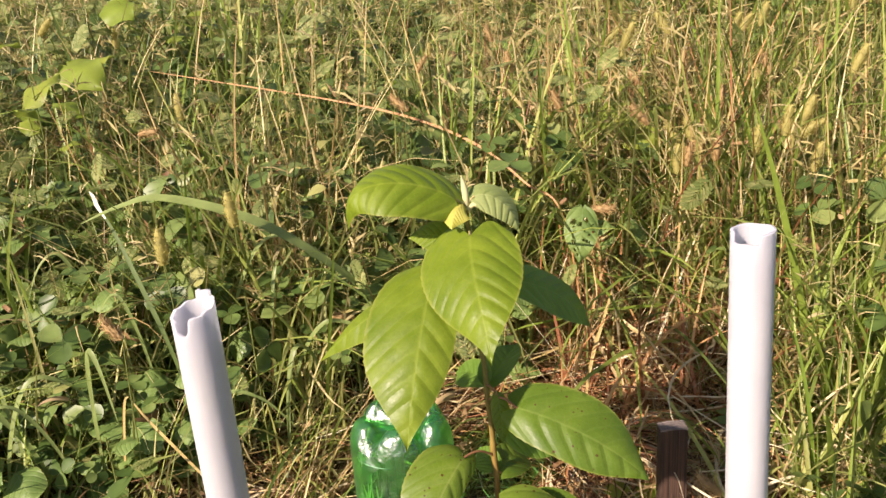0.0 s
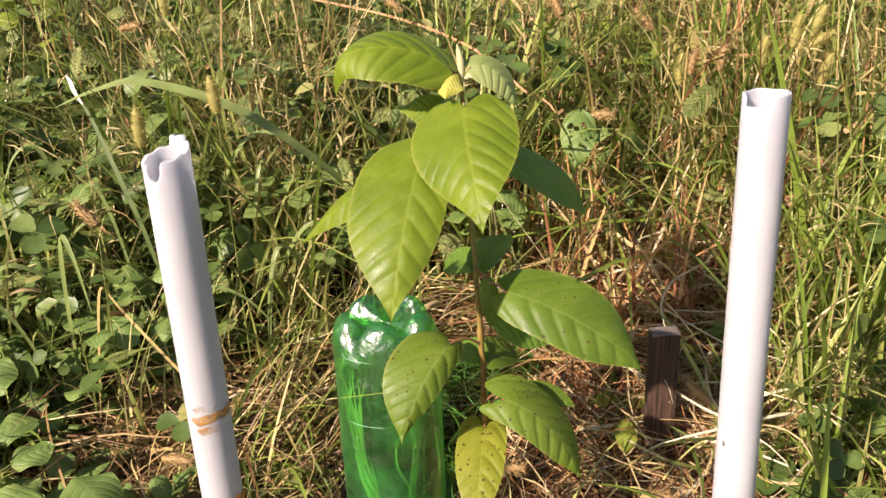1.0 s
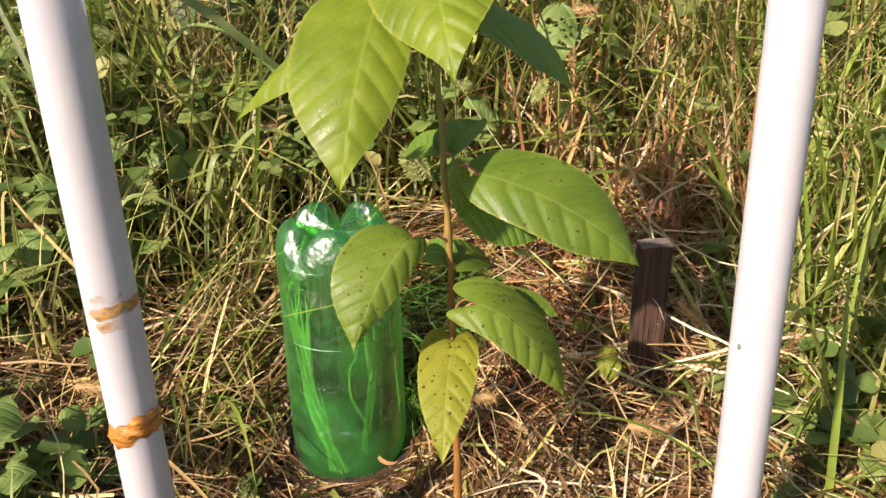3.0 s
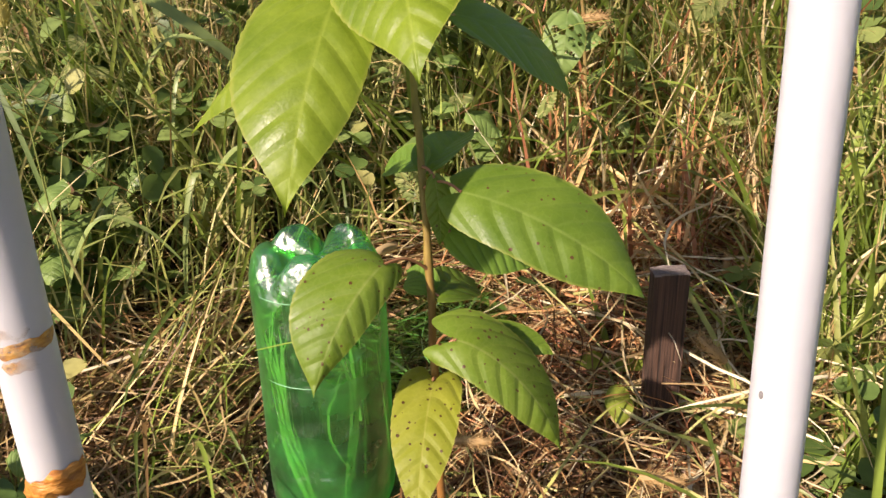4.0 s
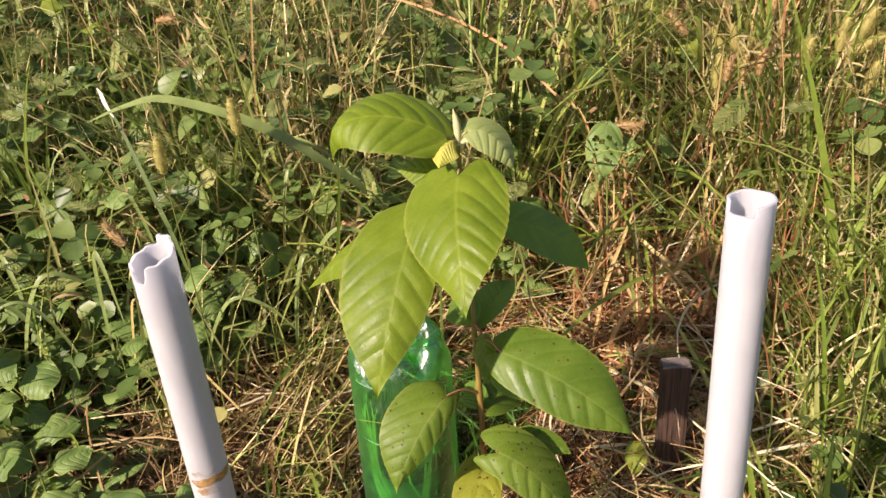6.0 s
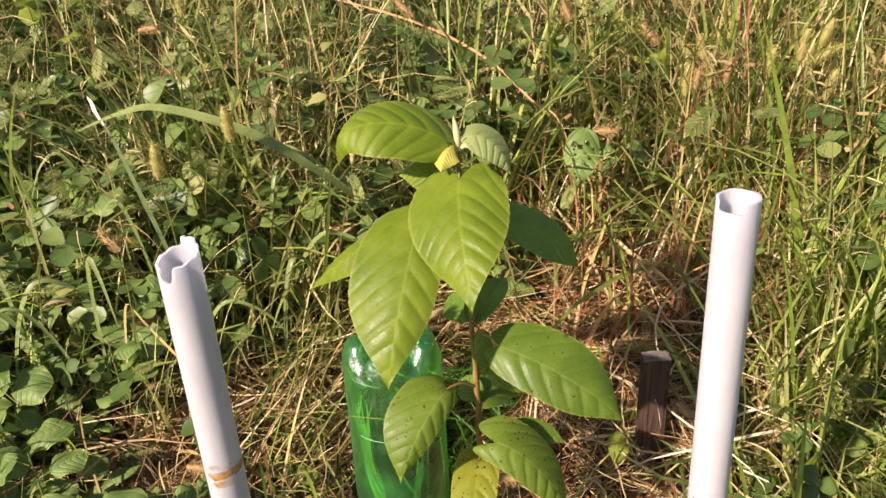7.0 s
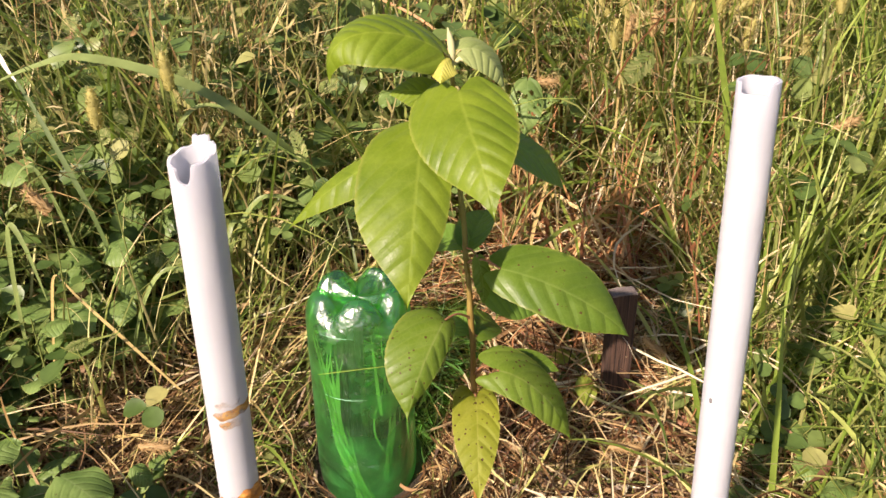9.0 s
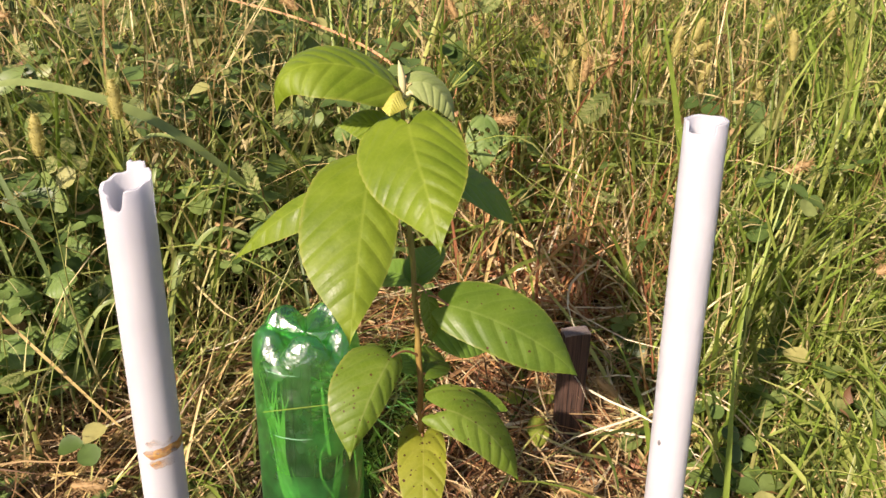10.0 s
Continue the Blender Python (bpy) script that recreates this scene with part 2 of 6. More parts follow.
def make_old_wood(name, dark, light):
    m, nt, bsdf, out = material(name)
    g = noise_of(nt, 620.0, 6.0, stretch=(1.0, 1.0, 0.02))
    w = noise_of(nt, 30.0, 3.0)
    col = ramp(nt, g, [(0.32, dark), (0.55, tuple((a + b) / 2 for a, b in zip(dark, light))), (0.75, light)]).outputs["Color"]
    col = mixed(nt, 0.5, col, ramp(nt, w, [(0.3, (0.6, 0.58, 0.56)), (0.7, (1, 1, 1))]).outputs["Color"], "MULTIPLY")
    nt.links.new(col, bsdf.inputs["Base Color"])
    bsdf.inputs["Roughness"].default_value = 0.85
    bump(nt, g, bsdf, 0.9, 0.0015)
    return m


def make_pet():
    """Green bottle plastic, one thin wall: tinted, slightly milky, glossy."""
    m, nt, bsdf, out = material("green_bottle_plastic")
    clear = nt.nodes.new("ShaderNodeBsdfTransparent")
    clear.inputs["Color"].default_value = (0.38, 0.88, 0.40, 1)
    haze = nt.nodes.new("ShaderNodeBsdfTranslucent")
    haze.inputs["Color"].default_value = (0.10, 0.78, 0.16, 1)
    film = nt.nodes.new("ShaderNodeBsdfDiffuse")
    film.inputs["Color"].default_value = (0.07, 0.58, 0.11, 1)
    cloudy = nt.nodes.new("ShaderNodeMixShader")
    cloudy.inputs["Fac"].default_value = 0.45
    nt.links.new(haze.outputs[0], cloudy.inputs[1])
    nt.links.new(film.outputs[0], cloudy.inputs[2])
    body = nt.nodes.new("ShaderNodeMixShader")
    n1 = noise_of(nt, 28.0, 5.0)
    milk = ramp(nt, n1, [(0.38, (0.08, 0.08, 0.08)), (0.52, (0.14, 0.14, 0.14)), (0.68, (0.32, 0.32, 0.32))]).outputs["Color"]
    height = nt.nodes.new("ShaderNodeSeparateXYZ")
    nt.links.new(coords(nt), height.inputs[0])
    damp = ramp(nt, height.outputs["Z"], [(0.02, (0.20, 0.20, 0.20)), (0.10, (0, 0, 0))]).outputs["Color"]
    milk = calc(nt, "ADD", milk, calc(nt, "MULTIPLY", damp, calc(nt, "MULTIPLY", n1, 1.6)))
    nt.links.new(milk, body.inputs["Fac"])
    nt.links.new(clear.outputs[0], body.inputs[1])
    nt.links.new(cloudy.outputs[0], body.inputs[2])
    gloss = nt.nodes.new("ShaderNodeBsdfGlossy")
    gloss.inputs["Roughness"].default_value = 0.20
    edge = nt.nodes.new("ShaderNodeLayerWeight")
    edge.inputs["Blend"].default_value = 0.5
    shine = calc(nt, "ADD", calc(nt, "MULTIPLY", calc(nt, "POWER", edge.outputs["Facing"], 4.0), 0.4), 0.17)
    sheen = nt.nodes.new("ShaderNodeBsdfGlossy")
    sheen_normal = sheen.inputs["Normal"]
    b = node(nt, "Bump", Strength=0.8, Distance=0.010)
    nt.links.new(noise_of(nt, 38.0, 3.0), b.inputs["Height"])
    nt.links.new(b.outputs["Normal"], sheen_normal)
    nt.links.new(b.outputs["Normal"], gloss.inputs["Normal"])
    sheen.inputs["Roughness"].default_value = 0.36
    both = nt.nodes.new("ShaderNodeMixShader")
    both.inputs["Fac"].default_value = 0.72
    nt.links.new(gloss.outputs[0], both.inputs[1])
    nt.links.new(sheen.outputs[0], both.inputs[2])
    top = nt.nodes.new("ShaderNodeMixShader")
    nt.links.new(shine, top.inputs["Fac"])
    nt.links.new(body.outputs[0], top.inputs[1])
    nt.links.new(both.outputs[0], top.inputs[2])
    nt.links.new(top.outputs[0], out.inputs["Surface"])
    return m


def make_soil():
    m, nt, bsdf, out = material("soil")
    n1, n2, n3 = noise_of(nt, 9.0, 5.0), noise_of(nt, 70.0, 5.0), noise_of(nt, 500.0, 3.0)
    col = ramp(nt, n2, [(0.3, (0.020, 0.011, 0.007)), (0.55, (0.052, 0.029, 0.017)), (0.75, (0.110, 0.066, 0.037))]).outputs["Color"]
    col = mixed(nt, calc(nt, "MULTIPLY", n1, 0.5), col, (0.045, 0.050, 0.020))
    sp = nt.nodes.new("ShaderNodeSeparateXYZ")
    nt.links.new(coords(nt), sp.inputs[0])
    away = calc(nt, "SQRT", calc(nt, "ADD", calc(nt, "POWER", calc(nt, "SUBTRACT", sp.outputs["X"], 0.1), 2.0), calc(nt, "POWER", sp.outputs["Y"], 2.0)))
    turf = ramp(nt, n2, [(0.3, (0.036, 0.052, 0.014)), (0.55, (0.090, 0.108, 0.032)), (0.8, (0.220, 0.190, 0.080))]).outputs["Color"]
    patch = ramp(nt, noise_of(nt, 0.7, 6.0), [(0.35, (0.70, 0.95, 0.70)), (0.5, (1, 1, 1)), (0.68, (1.0, 0.80, 0.62))]).outputs["Color"]
    turf = mixed(nt, 1.0, turf, patch, "MULTIPLY")
    cover = calc(nt, "MULTIPLY", calc(nt, "SUBTRACT", calc(nt, "ADD", away, calc(nt, "MULTIPLY", n1, 1.2)), 1.75), 0.8)
    clamp = nt.nodes.new("ShaderNodeClamp")
    nt.links.new(cover, clamp.inputs["Value"])
    col = mixed(nt, clamp.outputs[0], col, turf)
    nt.links.new(col, bsdf.inputs["Base Color"])
    bsdf.inputs["Roughness"].default_value = 0.95
    bump(nt, calc(nt, "ADD", n2, calc(nt, "MULTIPLY", n3, 0.4)), bsdf, 1.0, 0.01)
    return m


def make_plain(name, colour, rough):
    m, nt, bsdf, out = material(name)
    n1 = noise_of(nt, 130.0, 3.0)
    col = mixed(nt, n1, tuple(c * 0.8 for c in colour), tuple(min(1, c * 1.15) for c in colour))
    nt.links.new(col, bsdf.inputs["Base Color"])
    bsdf.inputs["Roughness"].default_value = rough
    return m


MAT_BARK, MAT_PVC, MAT_RUST_STAIN, MAT_TAPE = make_bark(), make_pvc(), make_rust("rust_stain", 0.30, 0.60, 0.9), make_resin()
MAT_RUST_FAINT = make_rust("faint_rust_stain", 0.40, 0.68, 0.60)
MAT_STAKE = make_old_wood("weathered_brown_wood", (0.014, 0.007, 0.004), (0.125, 0.064, 0.040))
MAT_STAKE_GREY = make_old_wood("grey_brown_wood", (0.085, 0.060, 0.042), (0.260, 0.200, 0.140))
MAT_STAKE_END = make_old_wood("pale_end_grain", (0.120, 0.095, 0.085), (0.260, 0.215, 0.190))
MAT_PET, MAT_SOIL = make_pet(), make_soil()
MAT_RING = make_plain("pale_ring_line", (0.22, 0.50, 0.28), 0.4)
MAT_SPECK = make_plain("grey_speck", (0.16, 0.15, 0.15), 0.7)
MAT_BUD = make_plain("downy_bud", (0.46, 0.44, 0.22), 0.8)
MAT_PETIOLE = make_plain("petiole", (0.30, 0.26, 0.09), 0.55)
MAT_PETIOLE_RED = make_plain("reddish_petiole", (0.28, 0.13, 0.06), 0.55)

# ---- building helpers ----
rng = np.random.default_rng(7)


def mesh_from(name, verts, faces, mat, smooth=True, uvs=None):
    """A mesh from an array of places and an array of faces, all with equally many corners."""
    me = bpy.data.meshes.new(name)
    verts, faces = np.asarray(verts, np.float32), np.asarray(faces, np.int32)
    k = faces.shape[1]
    me.vertices.add(len(verts))
    me.vertices.foreach_set("co", verts.ravel())
    me.loops.add(faces.size)
    me.loops.foreach_set("vertex_index", faces.ravel())
    me.polygons.add(len(faces))
    me.polygons.foreach_set("loop_start", np.arange(0, faces.size, k, dtype=np.int32))
    me.polygons.foreach_set("use_smooth", np.full(len(faces), smooth))
    if uvs is not None:
        layer = me.uv_layers.new(name="UVMap")
        layer.data.foreach_set("uv", np.asarray(uvs, np.float32)[faces.ravel()].ravel())
    me.update(calc_edges=True)
    me.materials.append(mat)
    return me


def bm_mesh(name, bm, mat, smooth=True):
    me = bpy.data.meshes.new(name)
    bmesh.ops.recalc_face_normals(bm, faces=bm.faces)
    bm.to_mesh(me)
    bm.free()
    for p in me.polygons:
        p.use_smooth = smooth
    me.materials.append(mat)
    return me


def part(name, me, parent, label="", m=None):
    ob = new(name, me)
    ob.parent = parent
    if m is not None:
        ob.matrix_local = m
    return tagged(ob, label) if label else ob


def thing(name, place, label, category, group="", kind=""):
    ob = new(name)
    ob.location = place
    ob.empty_display_size = 0.02
    return tagged(ob, label, category, group, kind)


def ground_z(x, y):
    """Height of the sloping ground."""
    x, y = np.asarray(x, float), np.asarray(y, float)
    rise = 0.135 * (1 - np.exp(-np.clip(y - 0.0, 0, None) * 4.2)) + 0.062 * np.clip(y - 0.1, 0, 9) + 0.01 * np.clip(y - 9, 0, None)
    left = 0.05 * np.clip(-x - 0.10, 0, 0.6) + 0.05 * np.clip(x - 0.2, 0, 0.8)
    lumps = 0.010 * np.sin(x * 9.1 + 1.3) * np.sin(y * 7.7 + 0.4) + 0.006 * np.sin(x * 23 + y * 17) + 0.05 * np.sin(x * 1.1 + 2) * np.sin(y * 0.9)
    calm = np.clip((np.hypot(x - 0.1, y) - 0.10) / 0.35, 0, 1)
    dip = 0.010 * np.exp(-((x - 0.03) ** 2 + (y - 0.02) ** 2) / 0.02)
    calm = calm * np.clip((9 - np.hypot(x, y)) / 6, 0, 1)
    return rise + left + lumps * calm - 0.012 - dip


def tube(path, radii, sides=8, closed=True):
    """Places and faces (quads) of a tube along a path."""
    path = [Vector(p) for p in path]
    verts, faces = [], []
    for i, p in enumerate(path):
        d = (path[min(i + 1, len(path) - 1)] - path[max(i - 1, 0)]).normalized()
        a = d.cross(Vector((0.31, 0.95, 0.07))).normalized()
        b = d.cross(a)
        for j in range(sides):
            t = 2 * math.pi * j / sides
            verts.append(p + (a * math.cos(t) + b * math.sin(t)) * radii[i])
    for i in range(len(path) - 1):
        for j in range(sides):
            k = (j + 1) % sides
            faces.append((i * sides + j, i * sides + k, (i + 1) * sides + k, (i + 1) * sides + j))
    if closed:
        n = len(verts)
        verts += [path[0], path[-1]]
        last = (len(path) - 1) * sides
        for j in range(sides):
            k = (j + 1) % sides
            faces += [(n, k, j, n), (n + 1, last + j, last + k, n + 1)]
    return verts, faces


def tube_mesh(name, path, radii, mat, sides=8):
    verts, faces = tube(path, radii, sides, False)
    return mesh_from(name, [tuple(v) for v in verts], faces, mat)


def ribbons(root, length, az, az_turn, el, el_turn, width, roll, steps=5, fold=0.0, floor=False, thin_base=0.6, avoid=False, kink=0.0):
    """Many blades at once. root: N x 3; the rest: N values. Angles in radians; el is the rise over the level; kink bends them unevenly."""
    n = len(root)
    s = np.linspace(0, 1, steps + 1)
    a = az[:, None] + az_turn[:, None] * s
    e = el[:, None] + el_turn[:, None] * s ** 1.3
    if kink:
        a = a + np.cumsum(rng.normal(0, kink, a.shape) * (rng.random(a.shape) < 0.5), 1)
        e = e + rng.normal(0, kink * 0.4, e.shape)
    d = np.stack([np.cos(a) * np.cos(e), np.sin(a) * np.cos(e), np.sin(e)], -1)
    mid = (d[:, 1:] + d[:, :-1]) / 2 * (length / steps)[:, None, None]
    p = np.concatenate([root[:, None], root[:, None] + np.cumsum(mid, 1)], 1)
    if floor:
        p[..., 2] = np.maximum(p[..., 2], ground_z(p[..., 0], p[..., 1]) + 0.002)
    if avoid:
        free = ~((np.hypot(p[..., 0] - BOTTLE.x, p[..., 1] - BOTTLE.y) < 0.0537) & (p[..., 2] < 0.2)).any(1)
        free &= ~((np.abs(p[..., 0] - 0.032) < 0.06) & (p[..., 1] > -0.13) & (p[..., 1] < 0.02) & (p[..., 2] > ground_z(p[..., 0], p[..., 1]) + 0.014)).any(1)
        free &= ~((p[..., 0] > -0.10) & (p[..., 0] < -0.015) & (p[..., 1] > -0.16) & (p[..., 1] < 0.02) & (p[..., 2] > 0.07)).any(1)
        p, d, a, width, roll, n = p[free], d[free], a[free], width[free], roll[free], int(free.sum())
    side = np.stack([-np.sin(a), np.cos(a), np.zeros_like(a)], -1)
    upv = np.cross(d, side)
    side = side * np.cos(roll)[:, None, None] + upv * np.sin(roll)[:, None, None]
    prof = np.minimum(1.0, thin_base + s * 2.2) * np.clip(1 - s ** 3.0, 0.04, 1)
    half = (width / 2)[:, None, None] * prof[None, :, None] * side
    if fold:
        crease = p - np.cross(d, side) * ((width / 2)[:, None, None] * prof[None, :, None]) * fold
        rows = np.stack([p - half, crease, p + half], 2)
        c = 3
    else:
        rows = np.stack([p - half, p + half], 2)
        c = 2
    verts = rows.reshape(-1, 3)
    quad = []
    for i in range(steps):
        for j in range(c - 1):
            quad.append((i * c + j, i * c + j + 1, (i + 1) * c + j + 1, (i + 1) * c + j))
    quad = np.array(quad)
    faces = (quad[None] + (np.arange(n) * (steps + 1) * c)[:, None, None]).reshape(-1, 4)
    return verts, faces


def copies(tv, tf, mats):
    """A template's places and faces, repeated at every matrix."""
    tv, tf = np.asarray(tv, float), np.asarray(tf)
    verts = np.einsum("nij,vj->nvi", mats[:, :3, :3], tv) + mats[:, None, :3, 3]
    faces = (tf[None] + (np.arange(len(mats)) * len(tv))[:, None, None]).reshape(-1, tf.shape[1])
    return verts.reshape(-1, 3), faces


def turned(pos, az, tilt, spin, scale):
    """Matrices: spin about z, tilt from upright towards az, scaled, at pos."""
    n = len(pos)
    ca, sa, ct, st = np.cos(az), np.sin(az), np.cos(tilt), np.sin(tilt)
    rz = np.zeros((n, 3, 3))
    rz[:, 0, 0], rz[:, 0, 1], rz[:, 1, 0], rz[:, 1, 1], rz[:, 2, 2] = ca, -sa, sa, ca, 1
    ry = np.zeros((n, 3, 3))
    ry[:, 0, 0], ry[:, 0, 2], ry[:, 2, 0], ry[:, 2, 2], ry[:, 1, 1] = ct, st, -st, ct, 1
    cs, ss = np.cos(spin), np.sin(spin)
    rs = np.zeros((n, 3, 3))
    rs[:, 0, 0], rs[:, 0, 1], rs[:, 1, 0], rs[:, 1, 1], rs[:, 2, 2] = cs, -ss, ss, cs, 1
    m = np.zeros((n, 4, 4))
    m[:, :3, :3] = rz @ ry @ rs * np.asarray(scale).reshape(-1, 1, 1)
    m[:, :3, 3] = pos
    m[:, 3, 3] = 1
    return m


def joined(bits):
    verts, faces, k = [], [], 0
    for v, f in bits:
        verts.append(np.asarray(v)), faces.append(np.asarray(f) + k)
        k += len(v)
    return np.concatenate(verts), np.concatenate(faces)


def stuff(name, bits, mat, label, category):
    ob = new(name, mesh_from(name, *joined(bits), mat))
    return tagged(ob, label, category, "", "stuff")

# ---- ground ----


def build_ground():
    near = np.linspace(-1.2, 1.2, 97)
    far = np.concatenate([-np.geomspace(60, 1.26, 22), near, np.geomspace(1.26, 60, 22)])
    ys = np.concatenate([-np.geomspace(60, 0.86, 18), np.linspace(-0.8, 1.6, 97), np.geomspace(1.7, 80, 26)])
    gx, gy = np.meshgrid(far, ys)
    gz = ground_z(gx, gy)
    rough = np.array([[noise.noise((x * 14, y * 14, 0)) * 0.006 + noise.noise((x * 45, y * 45, 3)) * 0.003 for x in far] for y in ys])
    gz = gz + np.where(np.hypot(gx, gy) < 3, rough, 0)
    verts = np.stack([gx, gy, gz], -1).reshape(-1, 3)
    w = len(far)
    r, c = np.meshgrid(np.arange(len(ys) - 1), np.arange(w - 1), indexing="ij")
    a = (r * w + c).ravel()
    faces = np.stack([a, a + 1, a + w + 1, a + w], -1)
    return tagged(new("ground", mesh_from("ground", verts, faces, MAT_SOIL)), "dark brown soil of a gently sloping meadow", "ground", "", "structure")


build_ground()

# ---- plastic pipes ----


def pipe_mesh(name, height, outer, wall, rim, mat, sides=144, rows=40):
    """A hollow pipe along z whose rim height above z=0 is given for each angle by rim(angle)."""
    verts, faces = [], []
    for layer, rad in ((0, outer), (1, outer - wall)):
        for i in range(rows + 1):
            f = i / rows
            for j in range(sides):
                t = 2 * math.pi * j / sides
                top = height + rim(t)
                low = height - 0.06
                z = f * low / 0.8 if f < 0.8 else low + (top - low) * (f - 0.8) / 0.2
                verts.append((rad * math.cos(t), rad * math.sin(t), z))
    n = (rows + 1) * sides
    for i in range(rows):
        for j in range(sides):
            k = (j + 1) % sides
            a, b, c, d = i * sides + j, i * sides + k, (i + 1) * sides + k, (i + 1) * sides + j
            faces.append((a, b, c, d))
            faces.append((n + d, n + c, n + b, n + a))
    e, m = rows * sides, len(verts)
    verts += verts[e:e + sides] + verts[n + e:n + e + sides]
    for j in range(sides):
        k = (j + 1) % sides
        faces.append((m + j, m + k, m + sides + k, m + sides + j))
    return mesh_from(name, verts, faces, mat)


def sector(t, centre, half):
    d = (t - centre + math.pi) % (2 * math.pi) - math.pi
    return max(0.0, 1 - abs(d) / half)


def broken_rim(t):
    """Oblique cut with a scooped notch and a ragged raised tab."""
    h = 0.0030 * math.cos(t) + 0.0015 * math.sin(t) + 0.0005 * math.sin(t * 9 + 1)
    cut = sector(t, radians(252), 0.36)
    if cut > 0:
        h -= 0.0100 * math.sqrt(1 - (1 - cut) ** 2.5)
    if sector(t, radians(70), 0.42) > 0:
        h += 0.0045 + 0.0005 * math.sin(t * 13) + 0.0003 * math.sin(t * 31)
    if sector(t, radians(20), 0.28) > 0:
        h += 0.0015
    return h


def sawn_rim(t):
    """Straight saw cut with one low step."""
    step = sector(t, radians(229), 0.85)
    return (-0.006 if step > 0.12 else 0.0) + 0.0007 * math.sin(t + 0.6) + 0.0003 * math.sin(t * 5)


def stain_band(name, radius, z, height, start, sweep, mat, wobble, thick, slope=0.25):
    """A crust on part of a pipe's outside, with ragged edges."""
    cols, rows = 40, 6
    verts, faces = [], []
    for i in range(rows + 1):
        for j in range(cols + 1):
            f, g = j / cols, i / rows
            t = start + sweep * f
            edge = wobble * (math.sin(f * 11 + z * 90) + 0.6 * math.sin(f * 27 + i)) * 0.5
            taper = min(1, f * 6, (1 - f) * 6) ** 0.5
            zz = z + (g - 0.5) * height * taper + edge + slope * height * f
            lift = thick * math.sin(math.pi * g) * taper * (0.7 + 0.5 * math.sin(f * 19 + i * 2.1)) + 0.0003
            verts.append(((radius + lift) * math.cos(t), (radius + lift) * math.sin(t), zz))
    w = cols + 1
    for i in range(rows):
        for j in range(cols):
            a = i * w + j
            faces.append((a, a + 1, a + w + 1, a + w))
    return mesh_from(name, verts, faces, mat)


def aim(base, top):
    """Pose with z from base towards top."""
    d = (Vector(top) - Vector(base)).normalized()
    return Matrix.Translation(base) @ Vector((0, 0, 1)).rotation_difference(d).to_matrix().to_4x4()


PIPE_R = 0.0135
base, top = Vector((-0.0705, -0.189, -0.06)), Vector((-0.0615, -0.222, 0.420))
broken_pipe = thing("plastic_pipe", (0, 0, 0), "rust-stained white plastic pipe with a broken notched rim", "pipe", "pipes by the sapling")
broken_pipe.matrix_world = aim(base, top)
PIPE_LEN = (top - base).length
part("tube", pipe_mesh("tube", PIPE_LEN, PIPE_R, 0.0019, broken_rim, MAT_PVC), broken_pipe)
part("rust_stain", stain_band("rust_stain", PIPE_R, PIPE_LEN - 0.172, 0.007, radians(236), radians(138), MAT_RUST_STAIN, 0.0011, 0.0003, 0.5), broken_pipe, "orange rust ring")
part("rust_stain", stain_band("rust_stain", PIPE_R, PIPE_LEN - 0.1635, 0.0045, radians(246), radians(70), MAT_RUST_FAINT, 0.0016, 0.0002), broken_pipe, "faint orange rust smear")
part("rust_stain", stain_band("rust_stain", PIPE_R, PIPE_LEN - 0.1795, 0.006, radians(250), radians(80), MAT_RUST_FAINT, 0.0010, 0.0001), broken_pipe, "faint orange rust smear")
part("tape_scrap", stain_band("tape_scrap", PIPE_R, PIPE_LEN - 0.252, 0.015, radians(205), radians(165), MAT_TAPE, 0.0034, 0.0026, 0.75), broken_pipe, "crumpled brown tape scrap round the pipe")

base, top = Vector((0.2790, -0.206, -0.06)), Vector((0.279, -0.183, 0.4345))
whole_pipe = thing("plastic_pipe", (0, 0, 0), "clean white plastic pipe with a stepped saw cut", "pipe", "pipes by the sapling")
whole_pipe.matrix_world = aim(base, top)
part("tube", pipe_mesh("tube", (top - base).length, PIPE_R, 0.0019, sawn_rim, MAT_PVC), whole_pipe)
bm = bmesh.new()
bmesh.ops.create_icosphere(bm, subdivisions=2, radius=0.0014)
bmesh.ops.scale(bm, vec=(0.9, 0.5, 1.5), verts=bm.verts)
t = radians(212)
part("speck", bm_mesh("speck", bm, MAT_SPECK), whole_pipe, "small grey speck of dirt", pose(PIPE_R * math.cos(t), PIPE_R * math.sin(t), 0.268, 0, 0, 302))

# ---- wooden stake ----


